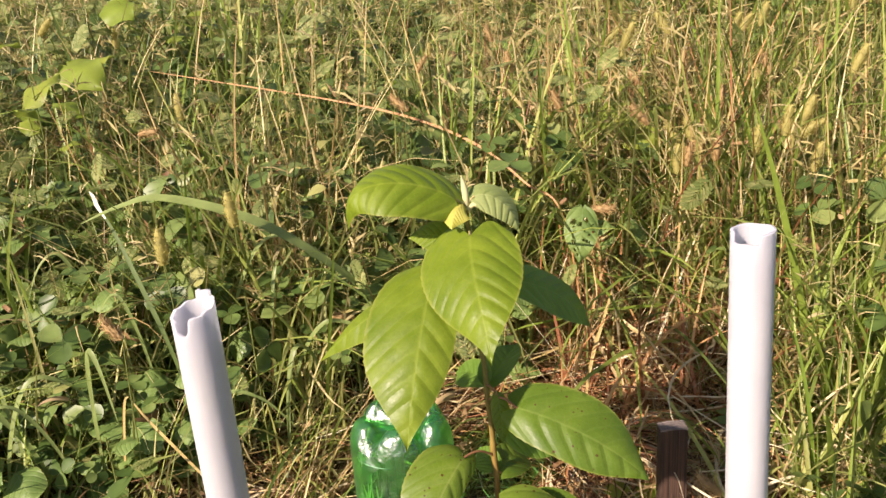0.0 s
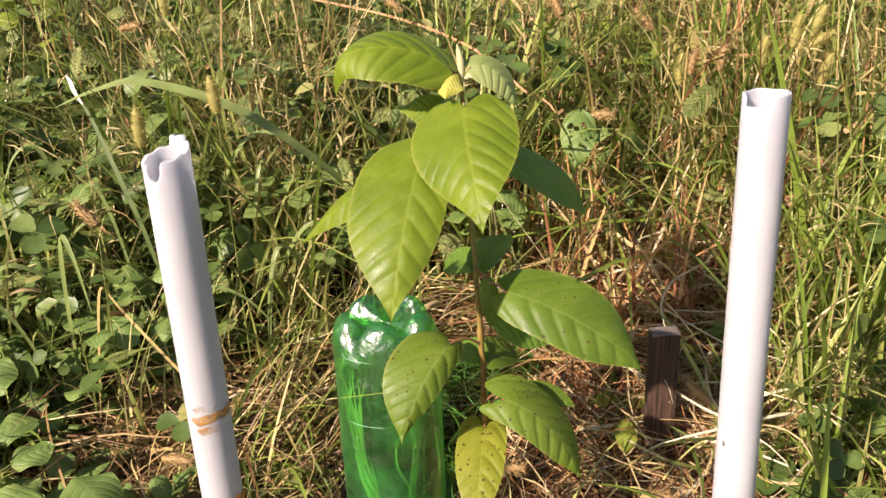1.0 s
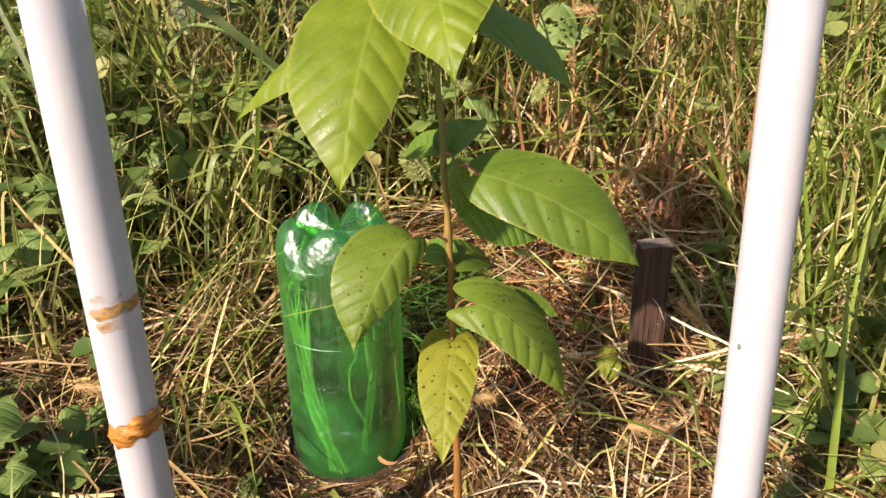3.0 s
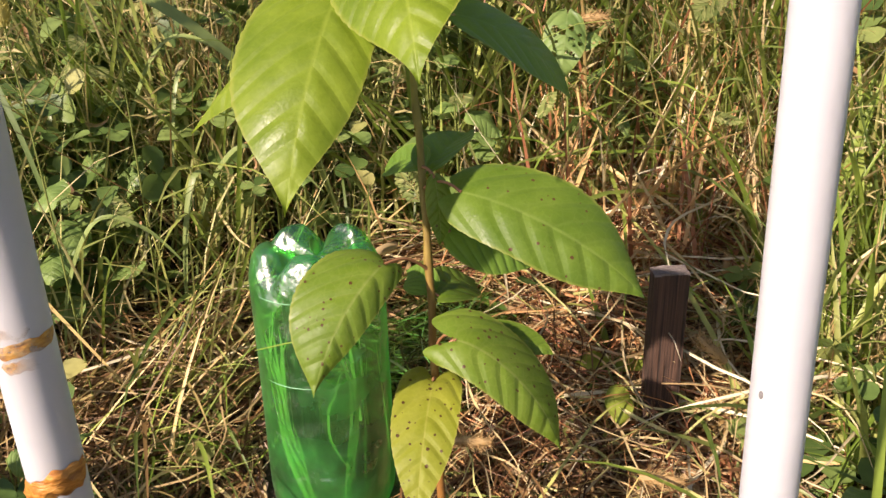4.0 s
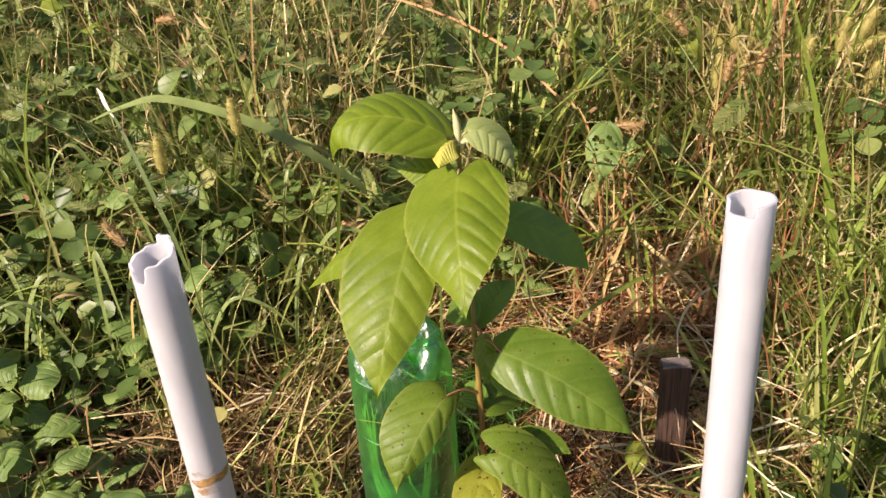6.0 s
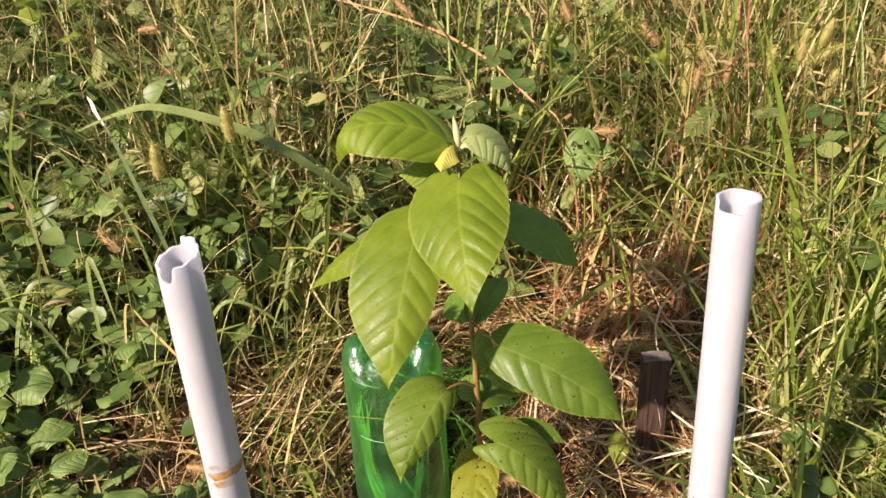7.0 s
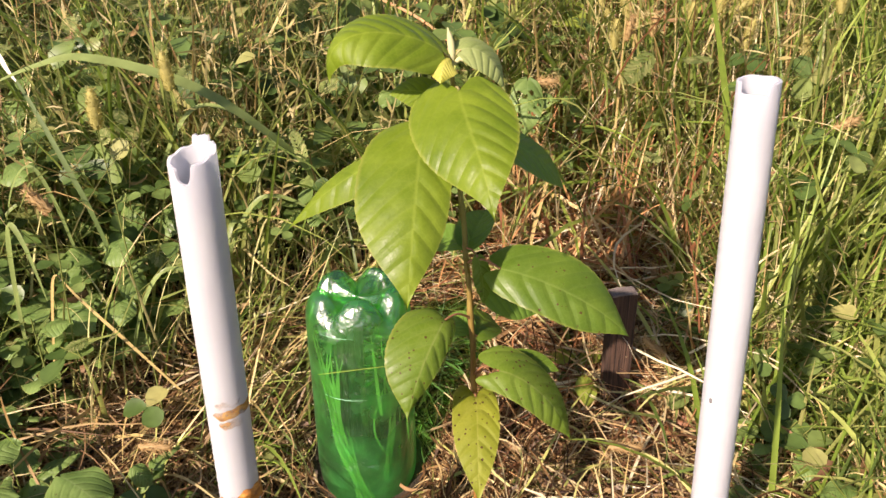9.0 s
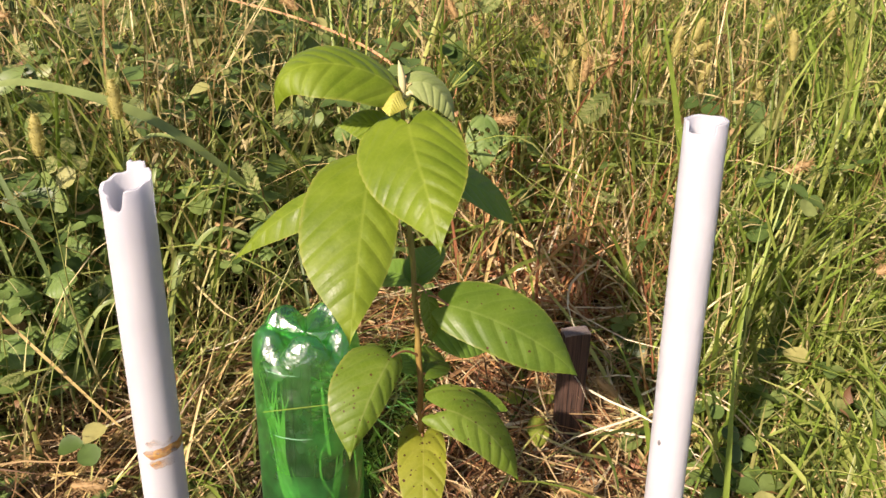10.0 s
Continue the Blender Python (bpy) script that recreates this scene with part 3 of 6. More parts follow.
def build_stake(m, h, label, wood):
    ob = thing("wooden_stake", (0, 0, 0), label, "stake", "wooden stakes")
    ob.matrix_world = m
    w, d = 0.0265, 0.0145
    bm = bmesh.new()
    rows, q = 24, 6
    ring = []
    for sx, sy, ex, ey in ((-1, -1, 1, -1), (1, -1, 1, 1), (1, 1, -1, 1), (-1, 1, -1, -1)):
        for k in range(q):
            f = k / q
            ring.append((sx + (ex - sx) * f, sy + (ey - sy) * f))
    prev = None
    for i in range(rows + 1):
        z = h * i / rows
        row = []
        for k, (x, y) in enumerate(ring):
            worn = 0.0007 * noise.noise((x * 3, y * 3, z * 40)) + 0.0006 * noise.noise((x * 9, y * 9, z * 6))
            corner = 0.965 if k % q == 0 else 1.0
            s = 1.0 + (0.03 * (1 - i / rows))
            if z < 0.02:
                s *= 0.4 + 0.6 * z / 0.02
            row.append(bm.verts.new((x * w / 2 * corner * s + worn, y * d / 2 * corner * s + worn, z)))
        if prev:
            for k in range(len(ring)):
                bm.faces.new((prev[k], prev[(k + 1) % len(ring)], row[(k + 1) % len(ring)], row[k]))
        prev = row
    bm.faces.new(list(reversed(prev)))
    part("post", bm_mesh("post", bm, wood, False), ob)
    bm = bmesh.new()
    cap = [bm.verts.new((x * w / 2 * 0.955, y * d / 2 * 0.955, h + 0.0012 + 0.0006 * math.sin(x * 5 + y * 3))) for x, y in ring]
    skirt = [bm.verts.new((x * w / 2 * 0.99, y * d / 2 * 0.99, h - 0.0008)) for x, y in ring]
    for k in range(len(ring)):
        bm.faces.new((skirt[k], skirt[(k + 1) % len(ring)], cap[(k + 1) % len(ring)], cap[k]))
    bm.faces.new(cap)
    # top end coloured lighter and greyer than the post's sides
    part("end_grain", bm_mesh("end_grain", bm, MAT_STAKE_END, False), ob, "pale grey sawn top end")


build_stake(pose(0.283, 0.044, -0.03, 3, -0.5, 3), 0.200, "short weathered dark brown square wooden stake in the straw", MAT_STAKE)
# second post is placed to fit a grey-brown band in the camera's view
build_stake(pose(0.010, 0.020, -0.03, 1.0, 0.5, 12), 0.198, "grey-brown wooden post inside the green bottle", MAT_STAKE_GREY)

# ---- green bottle ----
BOTTLE_R = 0.0496
BOTTLE = Vector((0.0235, 0.032, -0.022))


def bottle_radius(t, z):
    """Upturned bottle: straight wall, five rounded feet on top with grooves between."""
    r = BOTTLE_R
    if z < 0.03:
        r *= 0.95 + 0.05 * math.sin(z / 0.03 * math.pi / 2)
    for zr in (0.127, 0.193):
        r -= 0.0007 * math.exp(-((z - zr) / 0.0016) ** 2)
    return r * (1 + 0.004 * math.sin(t * 2 + z * 30))


def build_bottle():
    ob = thing("plastic_bottle", BOTTLE, "upturned green plastic bottle standing on the straw, cut open below", "bottle")
    sides, verts, faces = 80, [], []
    wall = np.linspace(0.0, 0.190, 32)
    rings = [(z, None) for z in wall] + [(None, f) for f in np.linspace(0.03, 1, 26)]
    for z, f in rings:
        for j in range(sides):
            t = 2 * math.pi * j / sides
            if f is None:
                r, zz = bottle_radius(t, z), z
            else:
                lobe = abs(math.cos(2.5 * (t - 0.942)))
                groove = (1 - lobe) ** 1.6
                a = f * math.pi / 2
                r = BOTTLE_R * (1 - f) ** 0.55 if f > 0.55 else BOTTLE_R * (1 - 0.355 * (f / 0.55) ** 2.1)
                foot = 0.034 * math.sin(min(f / 0.55, 1) * math.pi / 2) if f <= 0.55 else 0.034 - 0.014 * ((f - 0.55) / 0.45) ** 0.8
                zz = 0.190 + foot * (1 - 0.62 * groove * min(1, f * 2.2))
                r *= 1 - 0.17 * groove * math.sin(min(1, f * 1.4) * math.pi)
            verts.append((r * math.cos(t), r * math.sin(t), zz))
    for i in range(len(rings) - 1):
        for j in range(sides):
            k = (j + 1) % sides
            faces.append((i * sides + j, i * sides + k, (i + 1) * sides + k, (i + 1) * sides + j))
    part("shell", mesh_from("shell", verts, faces, MAT_PET), ob)
    # pale lines run only along a front-left arc, fitted to the camera's view
    for z, last in ((0.127, 275), (0.193, 262)):
        path = [((BOTTLE_R + 0.0001) * math.cos(t), (BOTTLE_R + 0.0001) * math.sin(t), z) for t in np.linspace(radians(222), radians(last), 30)]
        part("moulded_ring", tube_mesh("moulded_ring", path, [0.0003 * math.sin(math.pi * (k + 0.5) / 30) for k in range(30)], MAT_RING, 6), ob, "thin pale arc on the plastic")


build_bottle()


def bottle_grass():
    """Blades that grew up inside the bottle, pressed against its wall."""
    tuft = thing("grass_tuft", (BOTTLE.x, BOTTLE.y, -0.026), "light green grass blades grown up inside the bottle", "grass")
    r = np.random.default_rng(3)

    def one(steps, wd, rad):
        """steps: (degrees round the wall from the front, height)."""
        n = 14
        f = np.linspace(0, len(steps) - 1, n)
        wave = r.uniform(0, 6.283)
        ang = np.radians(r.uniform(2, 6) * np.sin(f * r.uniform(1.2, 2.4) + wave) + 270 + np.interp(f, range(len(steps)), [q[0] for q in steps]))
        hgt = np.interp(f, range(len(steps)), [q[1] for q in steps])
        verts, faces = [], []
        for i in range(n):
            p = Vector((rad * math.cos(ang[i]), rad * math.sin(ang[i]), hgt[i]))
            side = Vector((-math.sin(ang[i]), math.cos(ang[i]), 0))
            w = wd * min(1, 0.5 + i / 6) * (1 - (i / (n - 1)) ** 4) / 2 + 0.00015
            verts += [p - side * w, p - p.normalized() * 0.0004, p + side * w]
        for i in range(n - 1):
            for j in range(2):
                q = 3 * i + j
                faces.append((q, q + 1, q + 4, q + 3))
        part("blade", mesh_from("blade", [tuple(v) for v in verts], faces, MAT_PALE_BLADE), tuft)

    sheaf = [(-4, 0.012), (-18, 0.055), (-33, 0.095), (-44, 0.140), (-58, 0.185), (-72, 0.205)]
    for k in range(7):
        turn, lift = r.uniform(-9, 9), r.uniform(0.75, 1.0)
        one([(d + turn * (0.5 + 0.5 * i / 5) + r.uniform(-2, 2), z * lift) for i, (d, z) in enumerate(sheaf)], r.uniform(0.0016, 0.0052), r.uniform(0.0450, 0.0482))
    for k in range(5):
        d = r.uniform(-42, -28)
        one([(d + 26, 0.012), (d + 12, 0.060), (d, 0.110), (d - 2, 0.150), (d + r.uniform(-4, 6), r.uniform(0.165, 0.195))], r.uniform(0.0016, 0.0042), r.uniform(0.0440, 0.0478))
    one([(4, 0.012), (-8, 0.045), (-18, 0.075), (-28, 0.100)], 0.0016, 0.0484)
    one([(22, 0.060), (13, 0.088), (8, 0.115), (16, 0.128), (28, 0.142)], 0.0016, 0.0484)
    for k in range(6):
        d = r.uniform(24, 52)
        one([(d - 4, r.uniform(0.012, 0.06)), (d + r.uniform(-6, 6), 0.090), (d + 3, 0.125), (d + r.uniform(-10, 8), r.uniform(0.14, 0.18))], r.uniform(0.0010, 0.0034), r.uniform(0.0450, 0.0482))
    for k in range(5):
        d = r.uniform(110, 250)
        one([(d, 0.012), (d + 8, 0.070), (d + r.uniform(-10, 20), r.uniform(0.10, 0.17))], r.uniform(0.0020, 0.0045), 0.0470)


bottle_grass()

# ---- sapling ----
STEM = [(0.117, -0.100, -0.02), (0.116, -0.100, 0.012), (0.1145, -0.100, 0.09), (0.113, -0.100, 0.161), (0.112, -0.095, 0.220), (0.109, -0.086, 0.285), (0.106, -0.079, 0.335), (0.104, -0.072, 0.390), (0.102, -0.068, 0.428)]


def on_stem(z):
    for a, b in zip(STEM, STEM[1:]):
        if a[2] <= z <= b[2]:
            f = (z - a[2]) / (b[2] - a[2])
            return Vector(a).lerp(Vector(b), f)
    return Vector(STEM[-1])


def outline(s, belly, blunt, taper, drip=0.34):
    """Half width of a leaf along its length, 1 at its widest."""
    if s < belly:
        return blunt + (1 - blunt) * math.sqrt(max(0.0, 1 - ((belly - s) / belly) ** 2.2))
    q = (s - belly) / (1 - belly)
    return (1 - q ** taper) * (1 - drip * q ** 4)


def leaf_blade(chord, width, arch, fold, seed, wave=0.03, pairs=7.0, cols=19, rows=46, belly=0.40, lobes=0.07, blunt=0.10, taper=2.2):
    """A pointed oval leaf along +x from its base, facing +z: arched, folded and quilted between the side veins."""
    r = random.Random(seed)
    ph = r.uniform(0, 6.28)
    ss = [i / (rows - 1) for i in range(rows)]
    xs, zs, x, z = [0.0], [0.0], 0.0, 0.0
    for i in range(rows - 1):
        s = (i + 0.5) / (rows - 1)
        a = arch * (0.5 - s ** 1.4)
        x += math.cos(a) / (rows - 1)
        z += math.sin(a) / (rows - 1)
        xs.append(x), zs.append(z)
    turn = math.atan2(z, x)
    size = chord / math.hypot(x, z)
    verts, uvs, faces = [], [], []
    for i, s in enumerate(ss):
        cx, cz = xs[i] * math.cos(-turn) - zs[i] * math.sin(-turn), xs[i] * math.sin(-turn) + zs[i] * math.cos(-turn)
        half = width / 2 * outline(s, belly, blunt, taper)
        for j in range(cols):
            u = -1 + 2 * j / (cols - 1)
            back = -lobes * chord * math.sin(math.pi * min(1.0, abs(u) * 0.80)) * math.exp(-s / 0.16)
            lat = abs(u) * half / chord
            run = pairs * (s - 0.55 * lat - 1.5 * lat * lat)
            quilt = 0.026 * width * abs(math.sin(math.pi * run)) * (1 - abs(u) ** 3) * min(1, s * 6, (1 - s) * 3.5)
            zz = cz * size + fold * abs(u) * half + quilt + wave * width * abs(u) ** 2 * math.sin(s * 9 + ph + (1.3 if u > 0 else 0))
            tooth = 1 + (0.008 * math.sin(s * 120) if abs(u) == 1 else 0)
            verts.append((cx * size + back, u * half * tooth, zz))
            uvs.append((u * 0.5 + 0.5, run + 10))
    for i in range(rows - 1):
        for j in range(cols - 1):
            a = i * cols + j
            faces.append((a, a + cols, a + cols + 1, a + 1))
    return verts, faces, uvs


def facing(base, tip, normal):
    """Pose with x from base to tip and z as near to normal as it can be."""
    x = (Vector(tip) - Vector(base)).normalized()
    y = Vector(normal).cross(x).normalized()
    z = x.cross(y)
    m = Matrix((x, y, z)).transposed().to_4x4()
    return Matrix.Translation(base) @ m


sapling = thing("sapling", STEM[0], "young sapling with a thin brown stem and large yellow-green leaves", "sapling")
inv = Matrix.Translation(-Vector(STEM[0]))
fine = []
for a, b in zip(STEM, STEM[1:]):
    for k in range(5):
        p = Vector(a).lerp(Vector(b), k / 5)
        fine.append(inv @ (p + Vector((0.0004 * math.sin(p.z * 130), 0.0004 * math.cos(p.z * 110), 0))))
fine.append(inv @ Vector(STEM[-1]))
count = len(fine)
radii = [0.0031 - 0.0015 * i / count + (0.0005 if i % 7 == 0 else 0) for i in range(count)]
part("stem", tube_mesh("stem", fine, radii, MAT_BARK, 10), sapling)

def sapling_leaf(b, c1, c2, tip, nor, nor_tip, wl, wr, fold, cup, seed, belly=0.38, lobes=0.08, blunt=0.3, taper=2.0, drip=0.34, pairs=6.5, quilt=0.020, wave=0.025):
    """A leaf along the curved midrib b, c1, c2, tip; its face turns from nor to nor_tip. wl and wr: its two half widths; fold and cup bend the halves down."""
    rows, cols = 54, 25
    P = [Vector(p) for p in (b, c1, c2, tip)]
    n0, n1 = Vector(nor).normalized(), Vector(nor_tip).normalized()
    r = random.Random(seed)
    ph, ph2 = r.uniform(0, 6.28), r.uniform(0, 6.28)

    def rib(t):
        q = 1 - t
        return P[0] * q ** 3 + P[1] * (3 * q * q * t) + P[2] * (3 * q * t * t) + P[3] * t ** 3

    fine = [rib(k / 200) for k in range(201)]
    run = [0.0]
    for k in range(200):
        run.append(run[-1] + (fine[k + 1] - fine[k]).length)
    total, k = run[-1], 0
    verts, uvs, faces = [], [], []
    for i in range(rows):
        s = i / (rows - 1)
        while k < 199 and run[k + 1] < s * total:
            k += 1
        f = (s * total - run[k]) / max(1e-9, run[k + 1] - run[k])
        p = fine[k].lerp(fine[k + 1], f)
        tan = (fine[k + 1] - fine[k]).normalized()
        n = n0.lerp(n1, s)
        side = n.cross(tan).normalized()
        n = tan.cross(side)
        o = outline(s, belly, blunt, taper, drip)
        for j in range(cols):
            u = -1 + 2 * j / (cols - 1)
            w = (wl if u < 0 else wr) * o
            back = -lobes * total * math.sin(math.pi * min(1.0, abs(u) * 0.80)) * math.exp(-s / 0.16)
            lat = abs(u) * w / total
            vein = pairs * (s - 0.80 * lat - 1.2 * lat * lat)
            bulge = quilt * (wl + wr) * abs(math.sin(math.pi * vein)) ** 0.8 * (1 - abs(u) ** 3) * min(1, abs(u) * 5) * min(1, s * 6, (1 - s) * 3.5)
            rise = w * (fold * abs(u) + cup * u * u) + bulge + wave * (wl + wr) * u * u * math.sin(s * 8.5 + (ph if u > 0 else ph2))
            tooth = 1 + (0.010 * math.sin(s * 110 + ph) if abs(u) == 1 else 0)
            verts.append(p + side * (u * w * tooth * (1 - 0.25 * (fold * fold + cup * cup))) + tan * back + n * rise)
            uvs.append((u * 0.5 + 0.5, vein + 10))
    for i in range(rows - 1):
        for j in range(cols - 1):
            a = i * cols + j
            faces.append((a, a + cols, a + cols + 1, a + 1))
    return verts, faces, uvs


def add_leaf(b, c1, c2, tip, nor, nor_tip, wl, wr, fold, cup, skin, zs, label, seed, **shape):
    """One leaf with its stalk back to the stem at height zs."""
    v, f, uv = sapling_leaf(b, c1, c2, tip, nor, nor_tip, wl, wr, fold, cup, seed, **shape)
    o = Vector(b)
    leaf = part("leaf", mesh_from("leaf", [tuple(p - o) for p in v], f, skin, True, uv), sapling, label, inv @ Matrix.Translation(o))
    start = on_stem(zs) - o
    bow = start.length * 0.15
    path = [start * (1 - k / 6) + Vector((0, 0, bow * math.sin(math.pi * k / 6))) for k in range(7)]
    part("petiole", tube_mesh("petiole", path, [0.0012, 0.0010, 0.0009, 0.0009, 0.0009, 0.0009, 0.0010], MAT_PETIOLE if zs > 0.3 else MAT_PETIOLE_RED, 6), leaf)


add_leaf((0.095, -0.077, 0.436), (0.072, -0.080, 0.458), (0.004, -0.093, 0.468), (0.015, -0.079, 0.419), (0.05, -0.55, 0.83), (-0.45, -0.45, 0.77), 0.029, 0.026, -0.26, -0.10, LEAF_BRIGHT, 0.425, "bright yellow-green leaf arching away with a drooping tip", 0, belly=0.40, lobes=0.06, blunt=0.40, taper=1.9, drip=0.55, pairs=7.4)
add_leaf((0.104, -0.093, 0.413), (0.102, -0.120, 0.404), (0.110, -0.163, 0.387), (0.114, -0.180, 0.350), (-0.14, -0.55, 0.82), (-0.30, -0.70, 0.63), 0.040, 0.035, -0.12, -0.12, LEAF_BRIGHT, 0.405, "bright heart-shaped yellow-green leaf hanging forward", 1, belly=0.25, lobes=0.17, blunt=0.66, taper=1.85, drip=0.75, pairs=7.4)
add_leaf((0.078, -0.098, 0.391), (0.072, -0.126, 0.386), (0.062, -0.178, 0.352), (0.054, -0.194, 0.297), (0.02, -0.62, 0.78), (0.10, -0.75, 0.62), 0.041, 0.024, -0.16, -0.10, LEAF_BRIGHT, 0.375, "large bright yellow-green leaf hanging down", 2, belly=0.40, lobes=0.06, blunt=0.34, taper=2.2, drip=0.8, pairs=8)
add_leaf((0.072, -0.082, 0.364), (0.044, -0.080, 0.366), (0.002, -0.070, 0.336), (-0.026, -0.060, 0.302), (-0.12, -0.52, 0.85), (-0.20, -0.60, 0.77), 0.013, 0.017, -0.22, -0.10, LEAF_BRIGHT, 0.345, "bright yellow-green leaf drooping sideways", 3, belly=0.36, lobes=0.05, blunt=0.25, taper=1.7, drip=0.5, pairs=7.4)
add_leaf((0.129, -0.067, 0.367), (0.146, -0.062, 0.364), (0.184, -0.050, 0.346), (0.198, -0.042, 0.309), (0.56, -0.40, 0.72), (0.68, -0.26, 0.68), 0.024, 0.022, -0.06, 0.05, LEAF_SHADED, 0.335, "shaded green leaf drooping away", 4, belly=0.44, lobes=0.05, blunt=0.22, taper=2.2, drip=0.4, pairs=8)
add_leaf((0.131, -0.114, 0.281), (0.155, -0.126, 0.280), (0.202, -0.140, 0.260), (0.225, -0.142, 0.230), (0.22, -0.68, 0.69), (0.28, -0.66, 0.69), 0.025, 0.033, -0.10, -0.08, LEAF_GREEN, 0.275, "broad green leaf with small specks", 5, belly=0.40, lobes=0.10, blunt=0.46, taper=2.2, drip=0.45, pairs=6.6)
add_leaf((0.124, -0.096, 0.252), (0.138, -0.094, 0.248), (0.156, -0.092, 0.238), (0.170, -0.088, 0.226), (0.10, -0.72, 0.68), (0.10, -0.72, 0.68), 0.017, 0.017, -0.08, 0.0, LEAF_SHADED, 0.262, "shaded green leaf under the broad one", 6, belly=0.40, blunt=0.3)
add_leaf((0.108, -0.078, 0.285), (0.103, -0.062, 0.286), (0.092, -0.042, 0.280), (0.083, -0.030, 0.270), (-0.20, -0.62, 0.76), (-0.20, -0.62, 0.76), 0.013, 0.016, 0.10, 0.1, LEAF_SHADED, 0.283, "small shaded green leaf", 7, belly=0.45, blunt=0.3)
add_leaf((0.111, -0.078, 0.283), (0.118, -0.062, 0.288), (0.130, -0.036, 0.292), (0.137, -0.020, 0.290), (-0.20, -0.70, 0.68), (-0.45, -0.68, 0.58), 0.016, 0.015, 0.30, 0.1, LEAF_SHADED, 0.280, "small shaded green leaf folded upward", 8, belly=0.40, blunt=0.3)
add_leaf((0.1165, -0.098, 0.284), (0.118, -0.102, 0.276), (0.120, -0.108, 0.264), (0.1185, -0.112, 0.250), (0.15, -0.95, 0.25), (0.15, -0.95, 0.25), 0.007, 0.008, -0.1, 0.0, LEAF_SPOT, 0.287, "tiny hanging green leaf", 9, belly=0.42)
add_leaf((0.116, -0.094, 0.212), (0.122, -0.080, 0.216), (0.133, -0.052, 0.208), (0.139, -0.036, 0.195), (-0.05, -0.62, 0.78), (0.15, -0.62, 0.78), 0.017, 0.016, -0.12, 0.0, LEAF_GREEN, 0.214, "small green leaf low on the stem", 10, belly=0.45, blunt=0.25)
add_leaf((0.111, -0.090, 0.214), (0.107, -0.082, 0.219), (0.100, -0.072, 0.220), (0.096, -0.066, 0.216), (0.10, -0.80, 0.60), (0.0, -0.80, 0.60), 0.010, 0.012, -0.1, 0.0, LEAF_SHADED, 0.214, "small green leaf low on the stem", 11, belly=0.42)
add_leaf((0.088, -0.115, 0.241), (0.083, -0.131, 0.243), (0.061, -0.156, 0.224), (0.053, -0.166, 0.188), (0.10, -0.74, 0.66), (0.28, -0.86, 0.42), 0.031, 0.014, -0.22, -0.16, LEAF_SPOT, 0.228, "green leaf with brown specks hanging before the bottle", 12, belly=0.36, lobes=0.17, blunt=0.66, taper=2.0, drip=0.85, pairs=6.6)
add_leaf((0.127, -0.135, 0.204), (0.142, -0.139, 0.204), (0.174, -0.146, 0.178), (0.183, -0.147, 0.142), (0.40, -0.56, 0.73), (0.62, -0.52, 0.58), 0.018, 0.030, -0.20, -0.10, LEAF_SPOT, 0.178, "brown-specked green leaf drooping aside", 13, belly=0.34, lobes=0.20, blunt=0.70, taper=2.0, drip=0.45, pairs=6.6)
add_leaf((0.140, -0.096, 0.188), (0.150, -0.098, 0.190), (0.170, -0.101, 0.187), (0.183, -0.103, 0.177), (0.20, -0.60, 0.80), (0.25, -0.60, 0.75), 0.010, 0.011, -0.1, 0.0, LEAF_GREEN, 0.175, "green leaf half hidden behind another", 14, belly=0.42)
add_leaf((0.1125, -0.113, 0.166), (0.111, -0.130, 0.167), (0.106, -0.164, 0.150), (0.104, -0.180, 0.117), (0.02, -0.58, 0.81), (0.02, -0.82, 0.56), 0.020, 0.018, -0.10, 0.05, LEAF_OLD, 0.160, "yellowing brown-specked leaf hanging lowest", 15, belly=0.30, lobes=0.22, blunt=0.78, taper=1.8, drip=0.5, pairs=6.6)
add_leaf((0.109, -0.068, 0.436), (0.120, -0.068, 0.440), (0.136, -0.068, 0.430), (0.142, -0.066, 0.404), (0.10, -0.72, 0.68), (0.62, -0.62, 0.48), 0.013, 0.014, -0.35, 0.0, LEAF_PALE, 0.426, "pale downy young leaf", 16, belly=0.36, blunt=0.4, taper=1.8, drip=0.5)
add_leaf((0.101, -0.075, 0.431), (0.097, -0.080, 0.434), (0.092, -0.088, 0.429), (0.091, -0.092, 0.418), (-0.15, -0.75, 0.60), (-0.10, -0.85, 0.45), 0.012, 0.011, -0.45, 0.0, LEAF_GOLD, 0.426, "golden folded young leaf", 17, belly=0.42, blunt=0.3, pairs=8)
add_leaf((0.096, -0.072, 0.400), (0.086, -0.070, 0.407), (0.070, -0.066, 0.411), (0.056, -0.062, 0.404), (-0.10, -0.62, 0.78), (-0.2, -0.62, 0.75), 0.014, 0.014, -0.15, 0.0, LEAF_BRIGHT, 0.395, "green leaf half hidden behind another", 18, belly=0.43)
bud_path = [inv @ Vector(p) for p in ((0.102, -0.068, 0.426), (0.1025, -0.068, 0.434), (0.102, -0.067, 0.441), (0.101, -0.0665, 0.447), (0.1, -0.066, 0.452))]
part("bud", tube_mesh("bud", bud_path, [0.0022, 0.0027, 0.0028, 0.0018, 0.0003], MAT_BUD, 8), sapling, "pale downy pointed bud")
side_bud = [inv @ Vector(p) for p in ((0.104, -0.068, 0.426), (0.108, -0.069, 0.430), (0.112, -0.070, 0.428))]
part("bud", tube_mesh("bud", side_bud, [0.0018, 0.0021, 0.0009], MAT_BUD, 8), sapling, "pale downy side bud")

# ---- meadow ----


